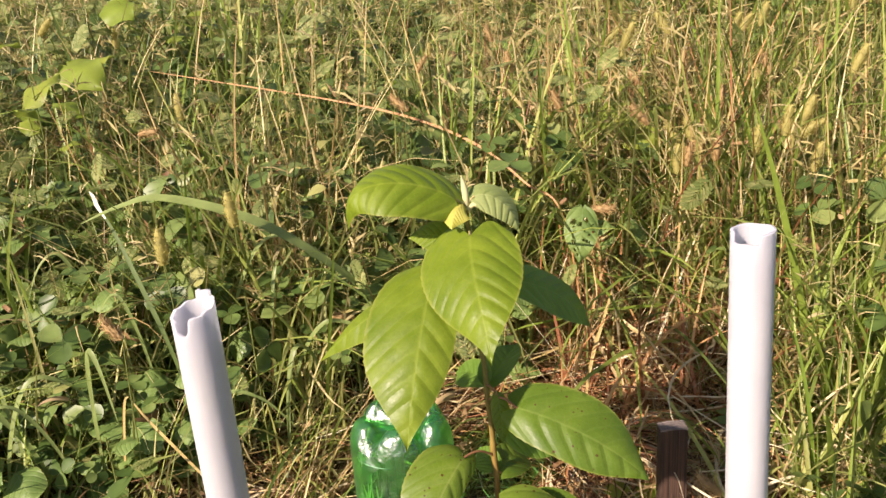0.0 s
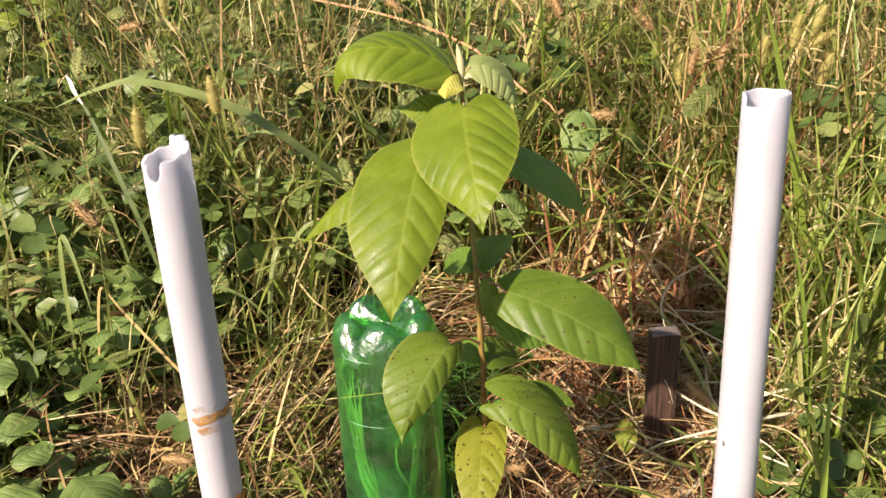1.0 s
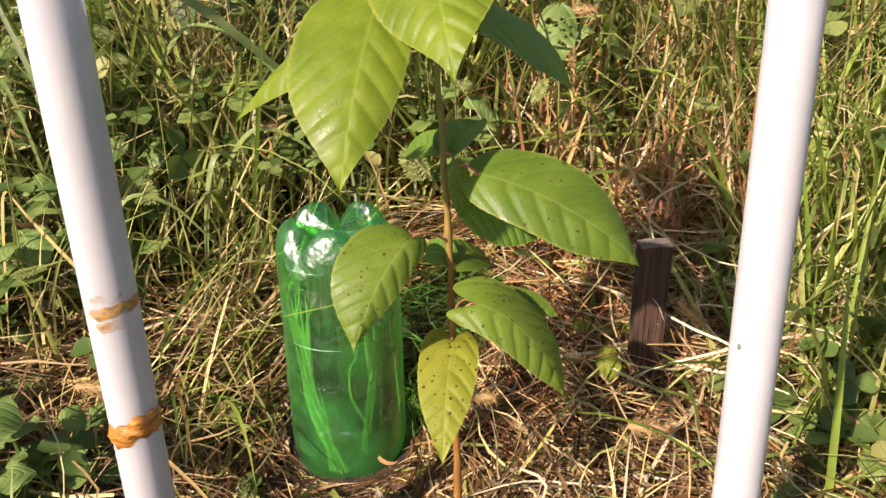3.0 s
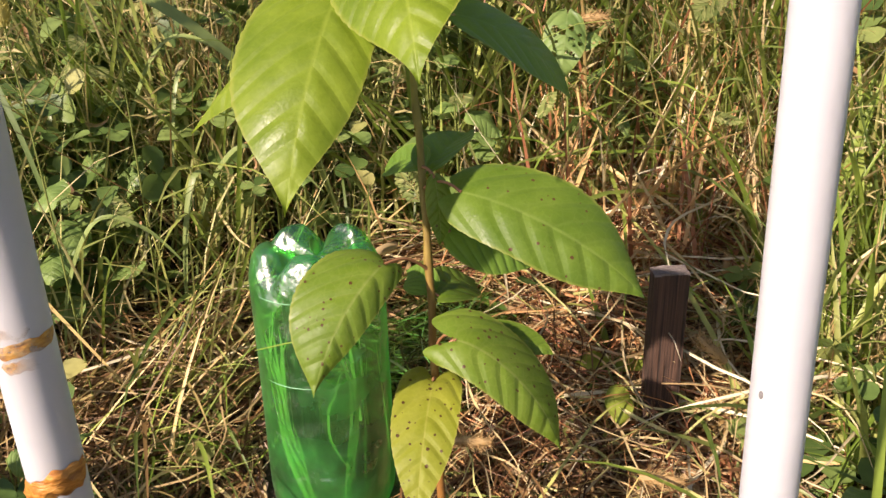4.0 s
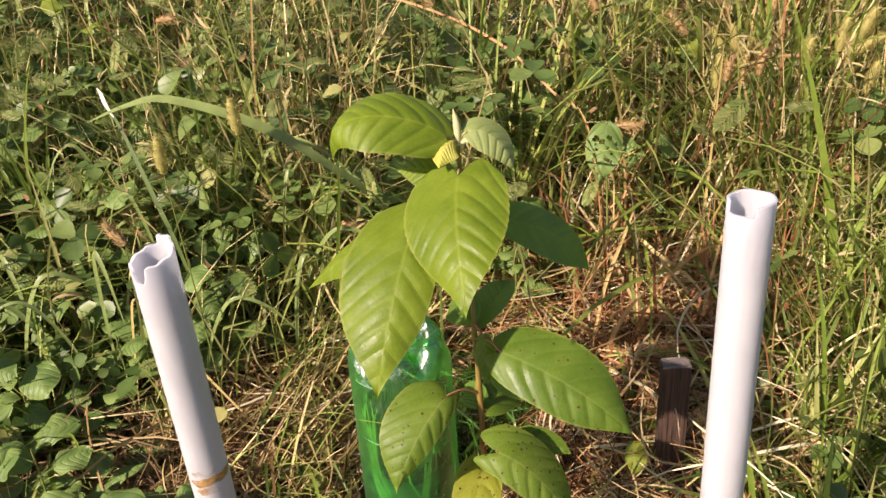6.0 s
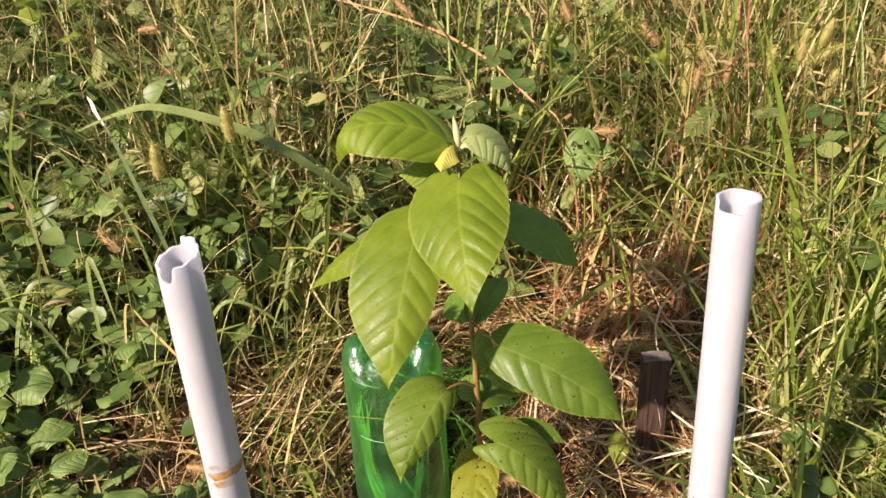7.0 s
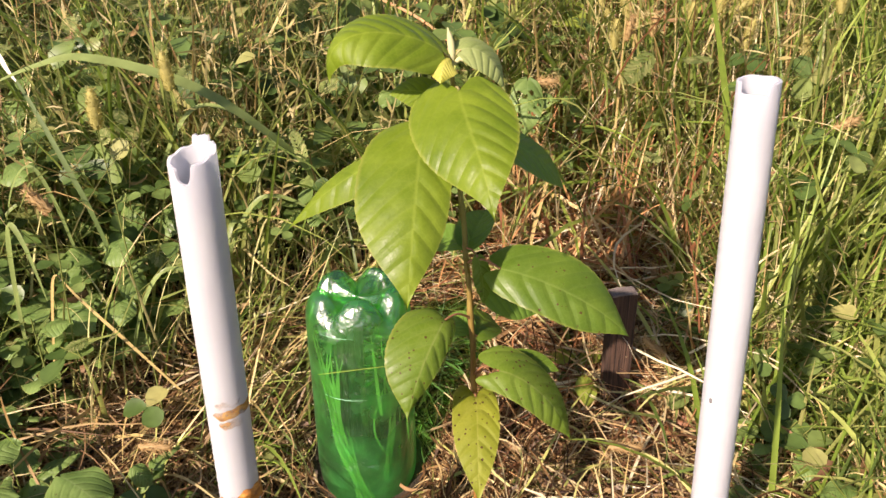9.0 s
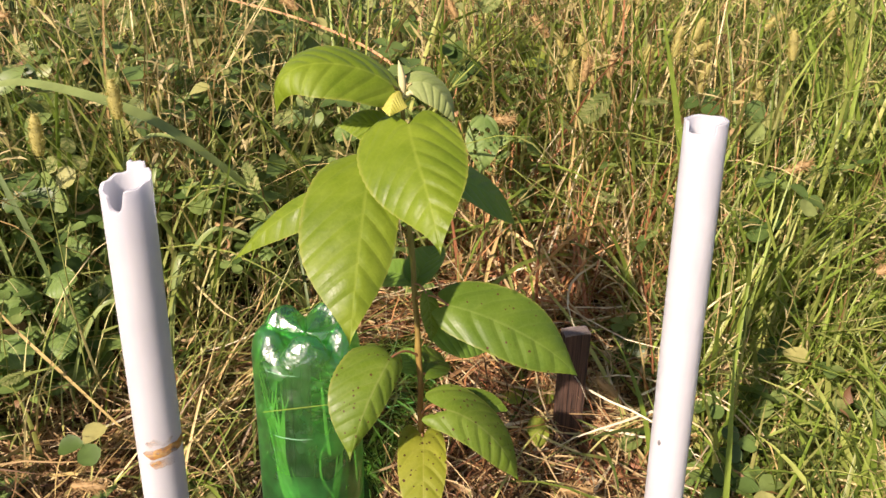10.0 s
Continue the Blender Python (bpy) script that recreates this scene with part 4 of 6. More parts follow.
def mulch(x, y):
    """1 in the straw-covered clearing round the sapling, 0 out in the meadow."""
    d = np.hypot((x - 0.09) / np.where(x < 0.09, 0.27, 0.35), (y + 0.10) / 0.33)
    d = d + 0.10 * np.sin(x * 17 + y * 9) + 0.08 * np.sin(y * 23 - x * 11)
    back = np.hypot((x - 0.26) / 0.17, (y - 0.16) / 0.17) + 0.12 * np.sin(x * 31 + y * 19)
    return np.clip(np.maximum((1.12 - d) / 0.25, (1.05 - back) / 0.3), 0, 1)


def spread(n, x0, x1, y0, y1, keep):
    """n places over a rectangle, kept with the probability keep(x, y)."""
    out = np.empty((0, 2))
    for _ in range(40):
        p = np.stack([rng.uniform(x0, x1, n), rng.uniform(y0, y1, n)], -1) + rng.normal(0, 0.06 * min(x1 - x0, y1 - y0), (n, 2))
        out = np.concatenate([out, p[rng.random(n) < keep(p[:, 0], p[:, 1])]])
        if len(out) >= n:
            break
    out = out[:n]
    clear = ~((np.hypot(out[:, 0] - BOTTLE.x, out[:, 1] - BOTTLE.y) < 0.0545) | (np.hypot(out[:, 0] - 0.283, out[:, 1] - 0.046) < 0.02))
    return out[clear]


def rooted(p, sink=0.004):
    return np.column_stack([p, ground_z(p[:, 0], p[:, 1]) - sink])


def tallness(x, y):
    """How high the growth stands: low at the clearing's edge and before the camera."""
    h = 0.10 + 0.16 * np.clip((y + 0.02) / 0.35, 0, 1) + 0.05 * np.clip((x - 0.30) / 0.2, 0, 1)
    h = h * np.clip(0.45 + (y + 0.5) / 0.9, 0.45, 1)
    return h * (1 - 0.55 * mulch(x, y)) * (1 + 0.18 * np.sin(x * 5.3 + 1) * np.sin(y * 4.1))


def hollow(x, y):
    """A gap in the growth left of the clearing, where dark soil shows."""
    return 1 - 0.85 * np.exp(-((x + 0.25) / 0.16) ** 2 - ((y + 0.02) / 0.14) ** 2)


def grassy(x, y):
    return hollow(x, y) * np.clip(0.62 + 0.75 * np.clip((x - 0.2) / 0.3, 0, 1) + 0.25 * np.sin(x * 6 + y * 3), 0.12, 1) * (1 - 0.93 * mulch(x, y))


def leafy(x, y):
    return hollow(x, y) * np.clip(0.95 - 1.0 * np.clip((x - 0.15) / 0.35, 0, 1) * np.clip(1.4 - y, 0.35, 1) + 0.3 * np.sin(x * 4 - y * 5), 0.03, 1) * (1 - 0.97 * mulch(x, y))


def strawy(x, y):
    return np.clip(0.34 + 0.97 * np.clip((x - 0.05) / 0.25, 0, 1) * np.clip((0.54 - x) / 0.16, 0.18, 1) + 0.2 * np.sin(x * 7 + y * 8), 0.15, 1) * (1 - 0.85 * mulch(x, y))


ZONES = [(-0.80, 1.00, -0.34, 0.75), (-1.3, 1.7, 0.75, 2.0), (-2.5, 2.9, 2.0, 5.0), (-1.9, 2.1, -1.8, -0.34), (-3.2, -0.75, -0.7, 2.4), (0.95, 3.4, -0.7, 2.4)]


def blades(counts, keep, lo, hi, wide, lean, bend, steps, fold, boost=(1, 1.25, 1.7, 1.2, 1.5, 1.5)):
    bits = []
    for zone, n, grow in zip(ZONES, counts, boost):
        p = spread(n, *zone, keep)
        k = len(p)
        h = tallness(p[:, 0], p[:, 1]) * rng.uniform(lo, hi, k)
        wild = rng.random(k) < 0.35
        tip_over = np.where(wild, np.abs(rng.normal(0, 42, k)), np.abs(rng.normal(0, lean, k)))
        bits.append(ribbons(rooted(p), h * np.where(wild, 1.35, 1.12), rng.uniform(0, 6.283, k), rng.normal(0, 0.45, k), np.radians(90 - np.clip(tip_over, 0, 80)), -np.radians(np.abs(rng.normal(0, bend, k))), rng.uniform(*wide, k) * grow, rng.uniform(-0.6, 0.6, k), steps, fold, avoid=True))
    return bits


stuff("meadow_grass", blades((3600, 4200, 7000, 4800, 3500, 3500), grassy, 0.5, 1.25, (0.0022, 0.0062), 20, 70, 6, 0.25), MAT_GRASS, "green grass blades of an unmown meadow", "grass")
stuff("fresh_grass", blades((1300, 1500, 2300, 600, 1200, 1800), lambda x, y: grassy(x, y) * np.clip(0.25 + 1.3 * (x - 0.15), 0.15, 1), 0.6, 1.3, (0.0028, 0.0078), 22, 70, 6, 0.25), MAT_FRESH, "light green grass blades in the sun", "grass")
stuff("dry_grass", blades((2400, 1900, 2900, 1000, 2500, 4000), strawy, 0.4, 1.3, (0.0011, 0.0031), 30, 60, 6, 0.2), MAT_STRAW, "dry tan grass stalks standing in the meadow", "dry grass")
stuff("rusty_grass", blades((520, 380, 450, 60), lambda x, y: strawy(x, y) * np.clip((x + 0.1) / 0.4, 0.05, 1) * np.clip((0.62 - x) / 0.15, 0.12, 1), 0.5, 1.3, (0.0010, 0.0034), 22, 50, 5, 0.0), MAT_RUST, "rust-brown dying grass stalks", "dry grass")


stuff("pale_stems", blades((1250, 650, 700, 150, 200, 200), lambda x, y: (1 - mulch(x, y)) * hollow(x, y), 0.6, 1.3, (0.0013, 0.0030), 30, 95, 9, 0.3, (1, 1, 1.2, 1, 1.2, 1.2)), MAT_STEM, "curved pale yellow-green stems in the meadow", "grass")


def far_field(n, mat, name, label, category, wide, tall):
    """The meadow further off, thinning out with distance, in patches."""
    ang, rad = rng.uniform(0, 6.283, n), 1.6 + 9.5 * rng.random(n) ** 0.9
    p = np.column_stack([rad * np.cos(ang), 0.6 + rad * np.sin(ang)])
    view = (p[:, 1] > 0) & (p[:, 1] < 5) & (np.abs(p[:, 0]) < 0.7 + 0.5 * p[:, 1])
    patch = 0.55 + 0.25 * np.sin(p[:, 0] * 1.7 + 2 * np.sin(p[:, 1] * 0.8)) + 0.25 * np.sin(p[:, 1] * 2.1 + 1.5 * np.sin(p[:, 0] * 1.1))
    p = p[~view & (rng.random(n) < patch)]
    k = len(p)
    grow = 1.2 + 0.12 * np.hypot(p[:, 0], p[:, 1])
    return stuff(name, [ribbons(rooted(p), rng.uniform(*tall, k), rng.uniform(0, 6.283, k), rng.normal(0, 0.4, k), np.radians(90 - np.abs(rng.normal(0, 34, k)).clip(0, 80)), -np.radians(rng.uniform(0, 90, k)), rng.uniform(*wide, k) * grow, rng.uniform(-0.6, 0.6, k), 3, 0.0)], mat, label, category)


far_field(60000, MAT_GRASS, "far_grass", "green grass of the wider meadow", "grass", (0.003, 0.008), (0.12, 0.28))
far_field(30000, MAT_STRAW, "far_dry_grass", "dry tan grass of the wider meadow", "dry grass", (0.0015, 0.004), (0.12, 0.32))
far_field(16000, MAT_FRESH, "far_fresh_grass", "light green grass of the wider meadow", "grass", (0.003, 0.009), (0.10, 0.26))


def tufts(counts, blades_each, keep, tall, wide, lean):
    """Clumps of long blades that fan out from one root."""
    bits = []
    for zone, n, grow in zip(ZONES, counts, (1, 1.2, 1.6, 1.2, 1.4, 1.4)):
        p = spread(n, *zone, keep)
        p = np.repeat(p, blades_each, 0) + rng.normal(0, 0.008, (len(p) * blades_each, 2))
        k = len(p)
        h = tallness(p[:, 0], p[:, 1]) * rng.uniform(*tall, k) + 0.03
        bits.append(ribbons(rooted(p), h * 1.2, rng.uniform(0, 6.283, k), rng.normal(0, 0.3, k), np.radians(90 - np.abs(rng.normal(0, lean, k)).clip(0, 75)), -np.radians(rng.uniform(10, 100, k)), rng.uniform(*wide, k) * grow, rng.uniform(-0.5, 0.5, k), 7, 0.25, avoid=True))
    return bits


stuff("grass_tufts", tufts((70, 85, 100, 20, 70, 80), 22, grassy, (0.6, 1.35), (0.0028, 0.0072), 26), MAT_FRESH, "fanning tufts of long light green grass", "grass")
stuff("dark_grass_tufts", tufts((60, 90, 120, 10, 60, 60), 18, lambda x, y: 1 - mulch(x, y), (0.5, 1.2), (0.0020, 0.0050), 26), MAT_GRASS, "fanning tufts of dark green grass", "grass")
stuff("dry_grass_tufts", tufts((42, 70, 110, 6, 40, 50), 20, strawy, (0.6, 1.4), (0.0012, 0.0034), 22), MAT_STRAW, "fanning tufts of dry tan grass", "dry grass")


def edge_blades(n, mat, name, label, category):
    """Long blades leaning over the straw between the broken pipe and the bottle."""
    root = rooted(np.column_stack([rng.normal(-0.105, 0.045, n), np.maximum(rng.normal(0.06, 0.06, n), 0.0)]))
    return stuff(name, [ribbons(root, rng.uniform(0.08, 0.22, n), rng.uniform(-1.2, 0.9, n), rng.normal(0, 0.3, n), np.radians(rng.uniform(20, 80, n)), -np.radians(rng.uniform(20, 90, n)), rng.uniform(0.0012, 0.0040, n), rng.uniform(-0.5, 0.5, n), 7, 0.2, True, avoid=True)], mat, label, category)


edge_blades(130, MAT_FRESH, "edge_grass", "yellow-green grass leaning over the straw beside the bottle", "grass")
edge_blades(210, MAT_STRAW, "edge_straw", "dry tan grass leaning over beside the bottle", "dry grass")
edge_blades(120, MAT_GRASS, "edge_dark_grass", "dark green grass leaning over beside the bottle", "grass")

k = 130
p = spread(k, 0.40, 0.95, 0.15, 0.9, lambda x, y: 1.0 * (x > 0.40))
k = len(p)
stuff("tall_grass", [ribbons(rooted(p), rng.uniform(0.22, 0.42, k), rng.uniform(0, 6.283, k), rng.normal(0, 0.25, k), np.radians(90 - np.abs(rng.normal(0, 16, k))), -np.radians(rng.uniform(5, 80, k)), rng.uniform(0.005, 0.0105, k), rng.uniform(-0.5, 0.5, k), 9, 0.22)], MAT_FRESH, "broad tall light green grass blades", "grass")
k = 460
p = spread(k, 0.345, 0.80, -0.30, 0.20, lambda x, y: np.clip(0.25 + (x - 0.345) * 6, 0, 1))
k = len(p)
stuff("side_grass", [ribbons(rooted(p), rng.uniform(0.06, 0.22, k), rng.uniform(0, 6.283, k), rng.normal(0, 0.4, k), np.radians(90 - np.abs(rng.normal(0, 34, k)).clip(0, 78)), -np.radians(rng.uniform(10, 95, k)), rng.uniform(0.0022, 0.0074, k), rng.uniform(-0.6, 0.6, k), 8, 0.22)], MAT_FRESH, "light green grass beside the clean pipe", "grass")
k = 700
p = spread(k, 0.33, 0.80, -0.34, 0.20, lambda x, y: np.clip(0.25 + (x - 0.33) * 6, 0, 1))
k = len(p)
stuff("side_grass", [ribbons(rooted(p), rng.uniform(0.05, 0.20, k), rng.uniform(0, 6.283, k), rng.normal(0, 0.8, k), np.radians(90 - np.abs(rng.normal(0, 40, k)).clip(0, 80)), -np.radians(rng.uniform(10, 110, k)), rng.uniform(0.0018, 0.0058, k), rng.uniform(-0.6, 0.6, k), 8, 0.22)], MAT_GRASS, "dark green grass beside the clean pipe", "grass")
k = 170
p = spread(k, -0.36, -0.04, 0.06, 0.34, hollow)
k = len(p)
stuff("clover_edge_stems", [ribbons(rooted(p), rng.uniform(0.10, 0.24, k), rng.uniform(0, 6.283, k), rng.normal(0, 0.5, k), np.radians(90 - np.abs(rng.normal(0, 20, k)).clip(0, 60)), -np.radians(rng.uniform(5, 110, k)), rng.uniform(0.0016, 0.0042, k), rng.uniform(-0.6, 0.6, k), 8, 0.25, avoid=True, kink=0.1)], MAT_STEM, "curved pale green stems among the clover", "grass")
k = 170
p = spread(k, 0.35, 0.76, -0.04, 0.32, lambda x, y: np.clip(0.2 + (x - 0.34) * 6, 0, 1))
k = len(p)
stuff("long_side_grass", [ribbons(rooted(p), rng.uniform(0.15, 0.32, k), rng.normal(0.4, 0.9, k), rng.normal(0, 0.2, k), np.radians(90 - np.abs(rng.normal(0, 26, k)).clip(0, 62)), -np.radians(rng.uniform(5, 60, k)), rng.uniform(0.0030, 0.0062, k), rng.uniform(-0.5, 0.5, k), 9, 0.22)], MAT_FRESH, "long arching light green grass blades beside the clean pipe", "grass")
k = 240
p = spread(k, 0.14, 0.56, 0.19, 0.52, lambda x, y: 1 + 0 * x)
k = len(p)
stuff("cream_stalks", [ribbons(rooted(p), rng.uniform(0.10, 0.30, k), rng.uniform(0, 6.283, k), rng.normal(0, 0.3, k), np.radians(90 - np.abs(rng.normal(0, 34, k)).clip(0, 76)), -np.radians(rng.uniform(0, 45, k)), rng.uniform(0.0016, 0.0040, k), rng.uniform(-0.6, 0.6, k), 7, 0.2, kink=0.12)], MAT_CREAM, "bleached cream grass stalks leaning behind the stake", "dry grass")
k = 330
p = spread(k, 0.17, 0.44, 0.17, 0.38, lambda x, y: 1 + 0 * x)
k = len(p)
stuff("orange_grass", [ribbons(rooted(p), rng.uniform(0.08, 0.24, k), rng.uniform(0, 6.283, k), rng.normal(0, 0.5, k), np.radians(90 - np.abs(rng.normal(0, 40, k)).clip(0, 80)), -np.radians(rng.uniform(0, 70, k)), rng.uniform(0.0018, 0.0052, k), rng.uniform(-0.8, 0.8, k), 7, 0.25)], MAT_RUST, "orange-brown dying grass blades behind the stake", "dry grass")


def leaflet(length, half, lift):
    """Rounded leaflet along +x, folded a little along its middle."""
    rows = [(0.0, 0.12), (0.3, 0.75), (0.65, 1.0), (0.9, 0.72), (1.0, 0.28)]
    v = []
    for f, w in rows:
        v += [(f * length, -w * half, lift * w), (f * length, 0, 0), (f * length, w * half, lift * w)]
    f = []
    for i in range(4):
        f += [(3 * i, 3 * i + 3, 3 * i + 4, 3 * i + 1), (3 * i + 1, 3 * i + 4, 3 * i + 5, 3 * i + 2)]
    return np.array(v), np.array(f)


def clover_template():
    bits = []
    for a in (0.3, 2.39, 4.49):
        v, f = leaflet(1.0, 0.46, 0.16)
        c, s = math.cos(a), math.sin(a)
        bits.append((np.column_stack([v[:, 0] * c - v[:, 1] * s, v[:, 0] * s + v[:, 1] * c, v[:, 2] - 0.10 * v[:, 0]]), f))
    return joined(bits)


def oval_template():
    """One pointed oval leaf, creased and drooping at its tip."""
    rows = [(0.0, 0.05), (0.15, 0.62), (0.35, 1.0), (0.6, 0.88), (0.82, 0.5), (1.0, 0.03)]
    v, f = [], []
    for s, w in rows:
        sag = -0.35 * s ** 2.2
        v += [(s, -0.34 * w, 0.10 * w + sag), (s, 0, sag), (s, 0.34 * w, 0.10 * w + sag)]
    for i in range(5):
        f += [(3 * i, 3 * i + 3, 3 * i + 4, 3 * i + 1), (3 * i + 1, 3 * i + 4, 3 * i + 5, 3 * i + 2)]
    return np.array(v), np.array(f)


def ferny_template():
    """Deeply cut leaf: narrow toothed lobes in pairs along a rib."""
    bits = []
    for k in range(8):
        f = (k + 0.5) / 8
        ln = 0.42 * math.sin(math.pi * (0.18 + 0.75 * f)) + 0.06
        for side in (-1, 1):
            a = side * radians(52 - 18 * f)
            v, q = leaflet(ln, 0.055, 0.02)
            c, s = math.cos(a), math.sin(a)
            bits.append((np.column_stack([f + v[:, 0] * c - v[:, 1] * s, v[:, 0] * s + v[:, 1] * c, v[:, 2] - 0.15 * v[:, 0] ** 2]), q))
            a2 = a + side * 0.7
            v2, q2 = leaflet(ln * 0.4, 0.04, 0.01)
            c2, s2 = math.cos(a2), math.sin(a2)
            bits.append((np.column_stack([f + ln * 0.5 * c + v2[:, 0] * c2 - v2[:, 1] * s2, ln * 0.5 * s + v2[:, 0] * s2 + v2[:, 1] * c2, v2[:, 2]]), q2))
    v, q = leaflet(0.25, 0.05, 0.02)
    bits.append((v + np.array([0.95, 0, 0]), q))
    bits.append((np.array([(0, -0.012, 0), (1, -0.006, 0), (1, 0.006, 0), (0, 0.012, 0)]), np.array([(0, 1, 2, 3)])))
    return joined(bits)


def leafage(template, counts, keep, size, tilt, low, high, stalk_w, boost=(1, 1.2, 1.6, 1.3, 1.5, 1.5)):
    """Leaves on thin stalks."""
    leaves, stalks = [], []
    for zone, n, grow in zip(ZONES, counts, boost):
        p = spread(n, *zone, keep)
        k = len(p)
        h = tallness(p[:, 0], p[:, 1]) * rng.uniform(low, high, k)
        az = rng.uniform(0, 6.283, k)
        root = rooted(p)
        el = np.radians(rng.uniform(62, 90, k))
        end = root + np.stack([np.cos(az) * np.cos(el), np.sin(az) * np.cos(el), np.sin(el)], -1) * h[:, None]
        leaves.append(copies(*template, turned(end, az, np.abs(rng.normal(0, tilt, k)), rng.uniform(0, 6.283, k), rng.uniform(*size, k) * grow)))
        stalks.append(ribbons(root, h, az, np.zeros(k), el, np.zeros(k), np.full(k, stalk_w) * grow, rng.uniform(0, 3, k), 2, 0.0))
    return leaves, stalks


leaves, stalks = leafage(clover_template(), (1800, 2700, 3600, 1500, 4500, 1800), leafy, (0.0100, 0.0290), 0.65, 0.25, 0.95, 0.0012)
stuff("clover", leaves, MAT_CLOVER, "dense dark green clover leaves in the meadow", "clover")
stuff("clover_stalks", stalks, MAT_GRASS, "thin green clover stalks", "clover")
leaves, stalks = leafage(oval_template(), (500, 1500, 2600, 60, 300, 200), lambda x, y: leafy(x, y) * np.clip(y / 0.3, 0.1, 1) * np.where((x > 0.30) & (y < 0.6), 0, 1), (0.020, 0.042), 0.6, 0.5, 1.0, 0.0014)
stuff("oval_weed_leaves", leaves, MAT_CLOVER, "larger oval dark green weed leaves among the clover", "weed")
stuff("oval_weed_stalks", stalks, MAT_GRASS, "thin green weed leaf stalks", "weed")
leaves, stalks = leafage(ferny_template(), (460, 2500, 3600, 40), lambda x, y: np.clip(leafy(x, y) + 0.65 * np.clip(y - 0.4, 0, 1), 0, 1) * np.clip(y / 0.3, 0.15, 1), (0.020, 0.044), 0.75, 0.55, 1.15, 0.0014)
stuff("ferny_weed", leaves, MAT_FERNY, "finely cut green weed leaves among the grass", "weed")
stuff("ferny_weed_stalks", stalks, MAT_GRASS, "thin green weed stalks", "weed")


def panicle_template():
    # thin stalk with open side branches of small seeds
    r = np.random.default_rng(5)
    bits = [(np.array([(-0.004, 0, 0), (0.004, 0, 0), (0.002, 0, 1), (-0.002, 0, 1)]), np.array([(0, 1, 2, 3)]))]
    n = 34
    root = np.column_stack([np.zeros(n), np.zeros(n), r.uniform(0.35, 1.0, n)])
    bits.append(ribbons(root, r.uniform(0.03, 0.12, n), r.uniform(0, 6.283, n), np.zeros(n), r.uniform(0.2, 1.2, n), -r.uniform(0, 1.2, n), r.uniform(0.006, 0.014, n), r.uniform(0, 3, n), 2, 0.0))
    return joined(bits)


def panicles(counts, keep):
    bits = []
    for zone, n in zip(ZONES, counts):
        p = spread(n, *zone, keep)
        k = len(p)
        h = tallness(p[:, 0], p[:, 1]) * rng.uniform(0.8, 1.45, k)
        bits.append(copies(*panicle_template(), turned(rooted(p), rng.uniform(0, 6.283, k), np.abs(rng.normal(0, 0.35, k)), rng.uniform(0, 6.283, k), h)))
    return bits


stuff("panicle_grass", panicles((280, 1400, 2600, 40), strawy), MAT_SEED, "open tan grass panicles gone to seed", "dry grass")


def litter(n, box, keep, length, width, height, mat, name, label, turn=0.9, spread_el=12, fold=0.2, kink=0.28):
    p = spread(n, *box, keep)
    k = len(p)
    root = rooted(p, 0)
    low = np.clip((np.hypot(p[:, 0] - BOTTLE.x, p[:, 1] - BOTTLE.y) - 0.06) / 0.10, 0.06, 1)
    root[:, 2] += rng.uniform(0.001, 1, k) ** 1.6 * height * low
    el = np.radians(rng.normal(4, spread_el, k)) * low
    v = ribbons(root, rng.uniform(*length, k), rng.uniform(0, 6.283, k), rng.normal(0, turn, k), el, -el * 1.7 - np.radians(rng.uniform(0, 14, k)), rng.uniform(*width, k), rng.uniform(-1.2, 1.2, k), 8, fold, True, 0.85, True, kink)
    return stuff(name, [v], mat, label, "straw")


STRAW_BOX = (-0.40, 0.60, -0.48, 0.36)


def in_mulch(x, y):
    return np.clip(mulch(x, y) * 1.0 + 0.10, 0, 1)


litter(7200, STRAW_BOX, in_mulch, (0.04, 0.20), (0.0009, 0.0025), 0.034, MAT_LITTER, "straw_litter", "dry tan straw lying in a tangle round the sapling")
litter(1500, STRAW_BOX, in_mulch, (0.03, 0.10), (0.0025, 0.0060), 0.022, MAT_DEAD, "dead_leaf_litter", "dead brown grass leaves in the straw", 1.4, 16)
litter(2400, (-0.48, -0.12, -0.16, 0.16), lambda x, y: 0.3 + 0.7 * (1 - hollow(x, y)), (0.05, 0.18), (0.0008, 0.0023), 0.035, MAT_DEAD, "straw_litter", "tangled dry straw in the gap among the clover", 0.8, 18)
litter(220, (-0.48, -0.12, -0.16, 0.16), lambda x, y: 0.3 + 0.7 * (1 - hollow(x, y)), (0.08, 0.24), (0.0014, 0.0036), 0.07, MAT_STRAW, "dry_grass", "long bent tan stalks in the gap among the clover", 0.6, 24)
litter(760, STRAW_BOX, in_mulch, (0.06, 0.24), (0.0011, 0.0026), 0.045, MAT_CREAM, "cream_straw", "long pale cream straw over the litter", 0.9, 14)
litter(420, (-0.22, 0.40, -0.36, 0.30), in_mulch, (0.06, 0.20), (0.0016, 0.0030), 0.055, MAT_STEM, "curled_stems", "curled pale yellow stems over the litter", 1.5, 22)
litter(420, STRAW_BOX, in_mulch, (0.05, 0.16), (0.0012, 0.0034), 0.045, MAT_GRASS, "green_litter", "bent green grass blades over the straw", 1.0, 22)
litter(2600, (-1.3, 1.5, 0.2, 1.6), lambda x, y: 1 - 0.4 * mulch(x, y), (0.06, 0.24), (0.0012, 0.0028), 0.10, MAT_STRAW, "meadow_straw", "dry stalks fallen among the meadow grass", 0.6, 22)

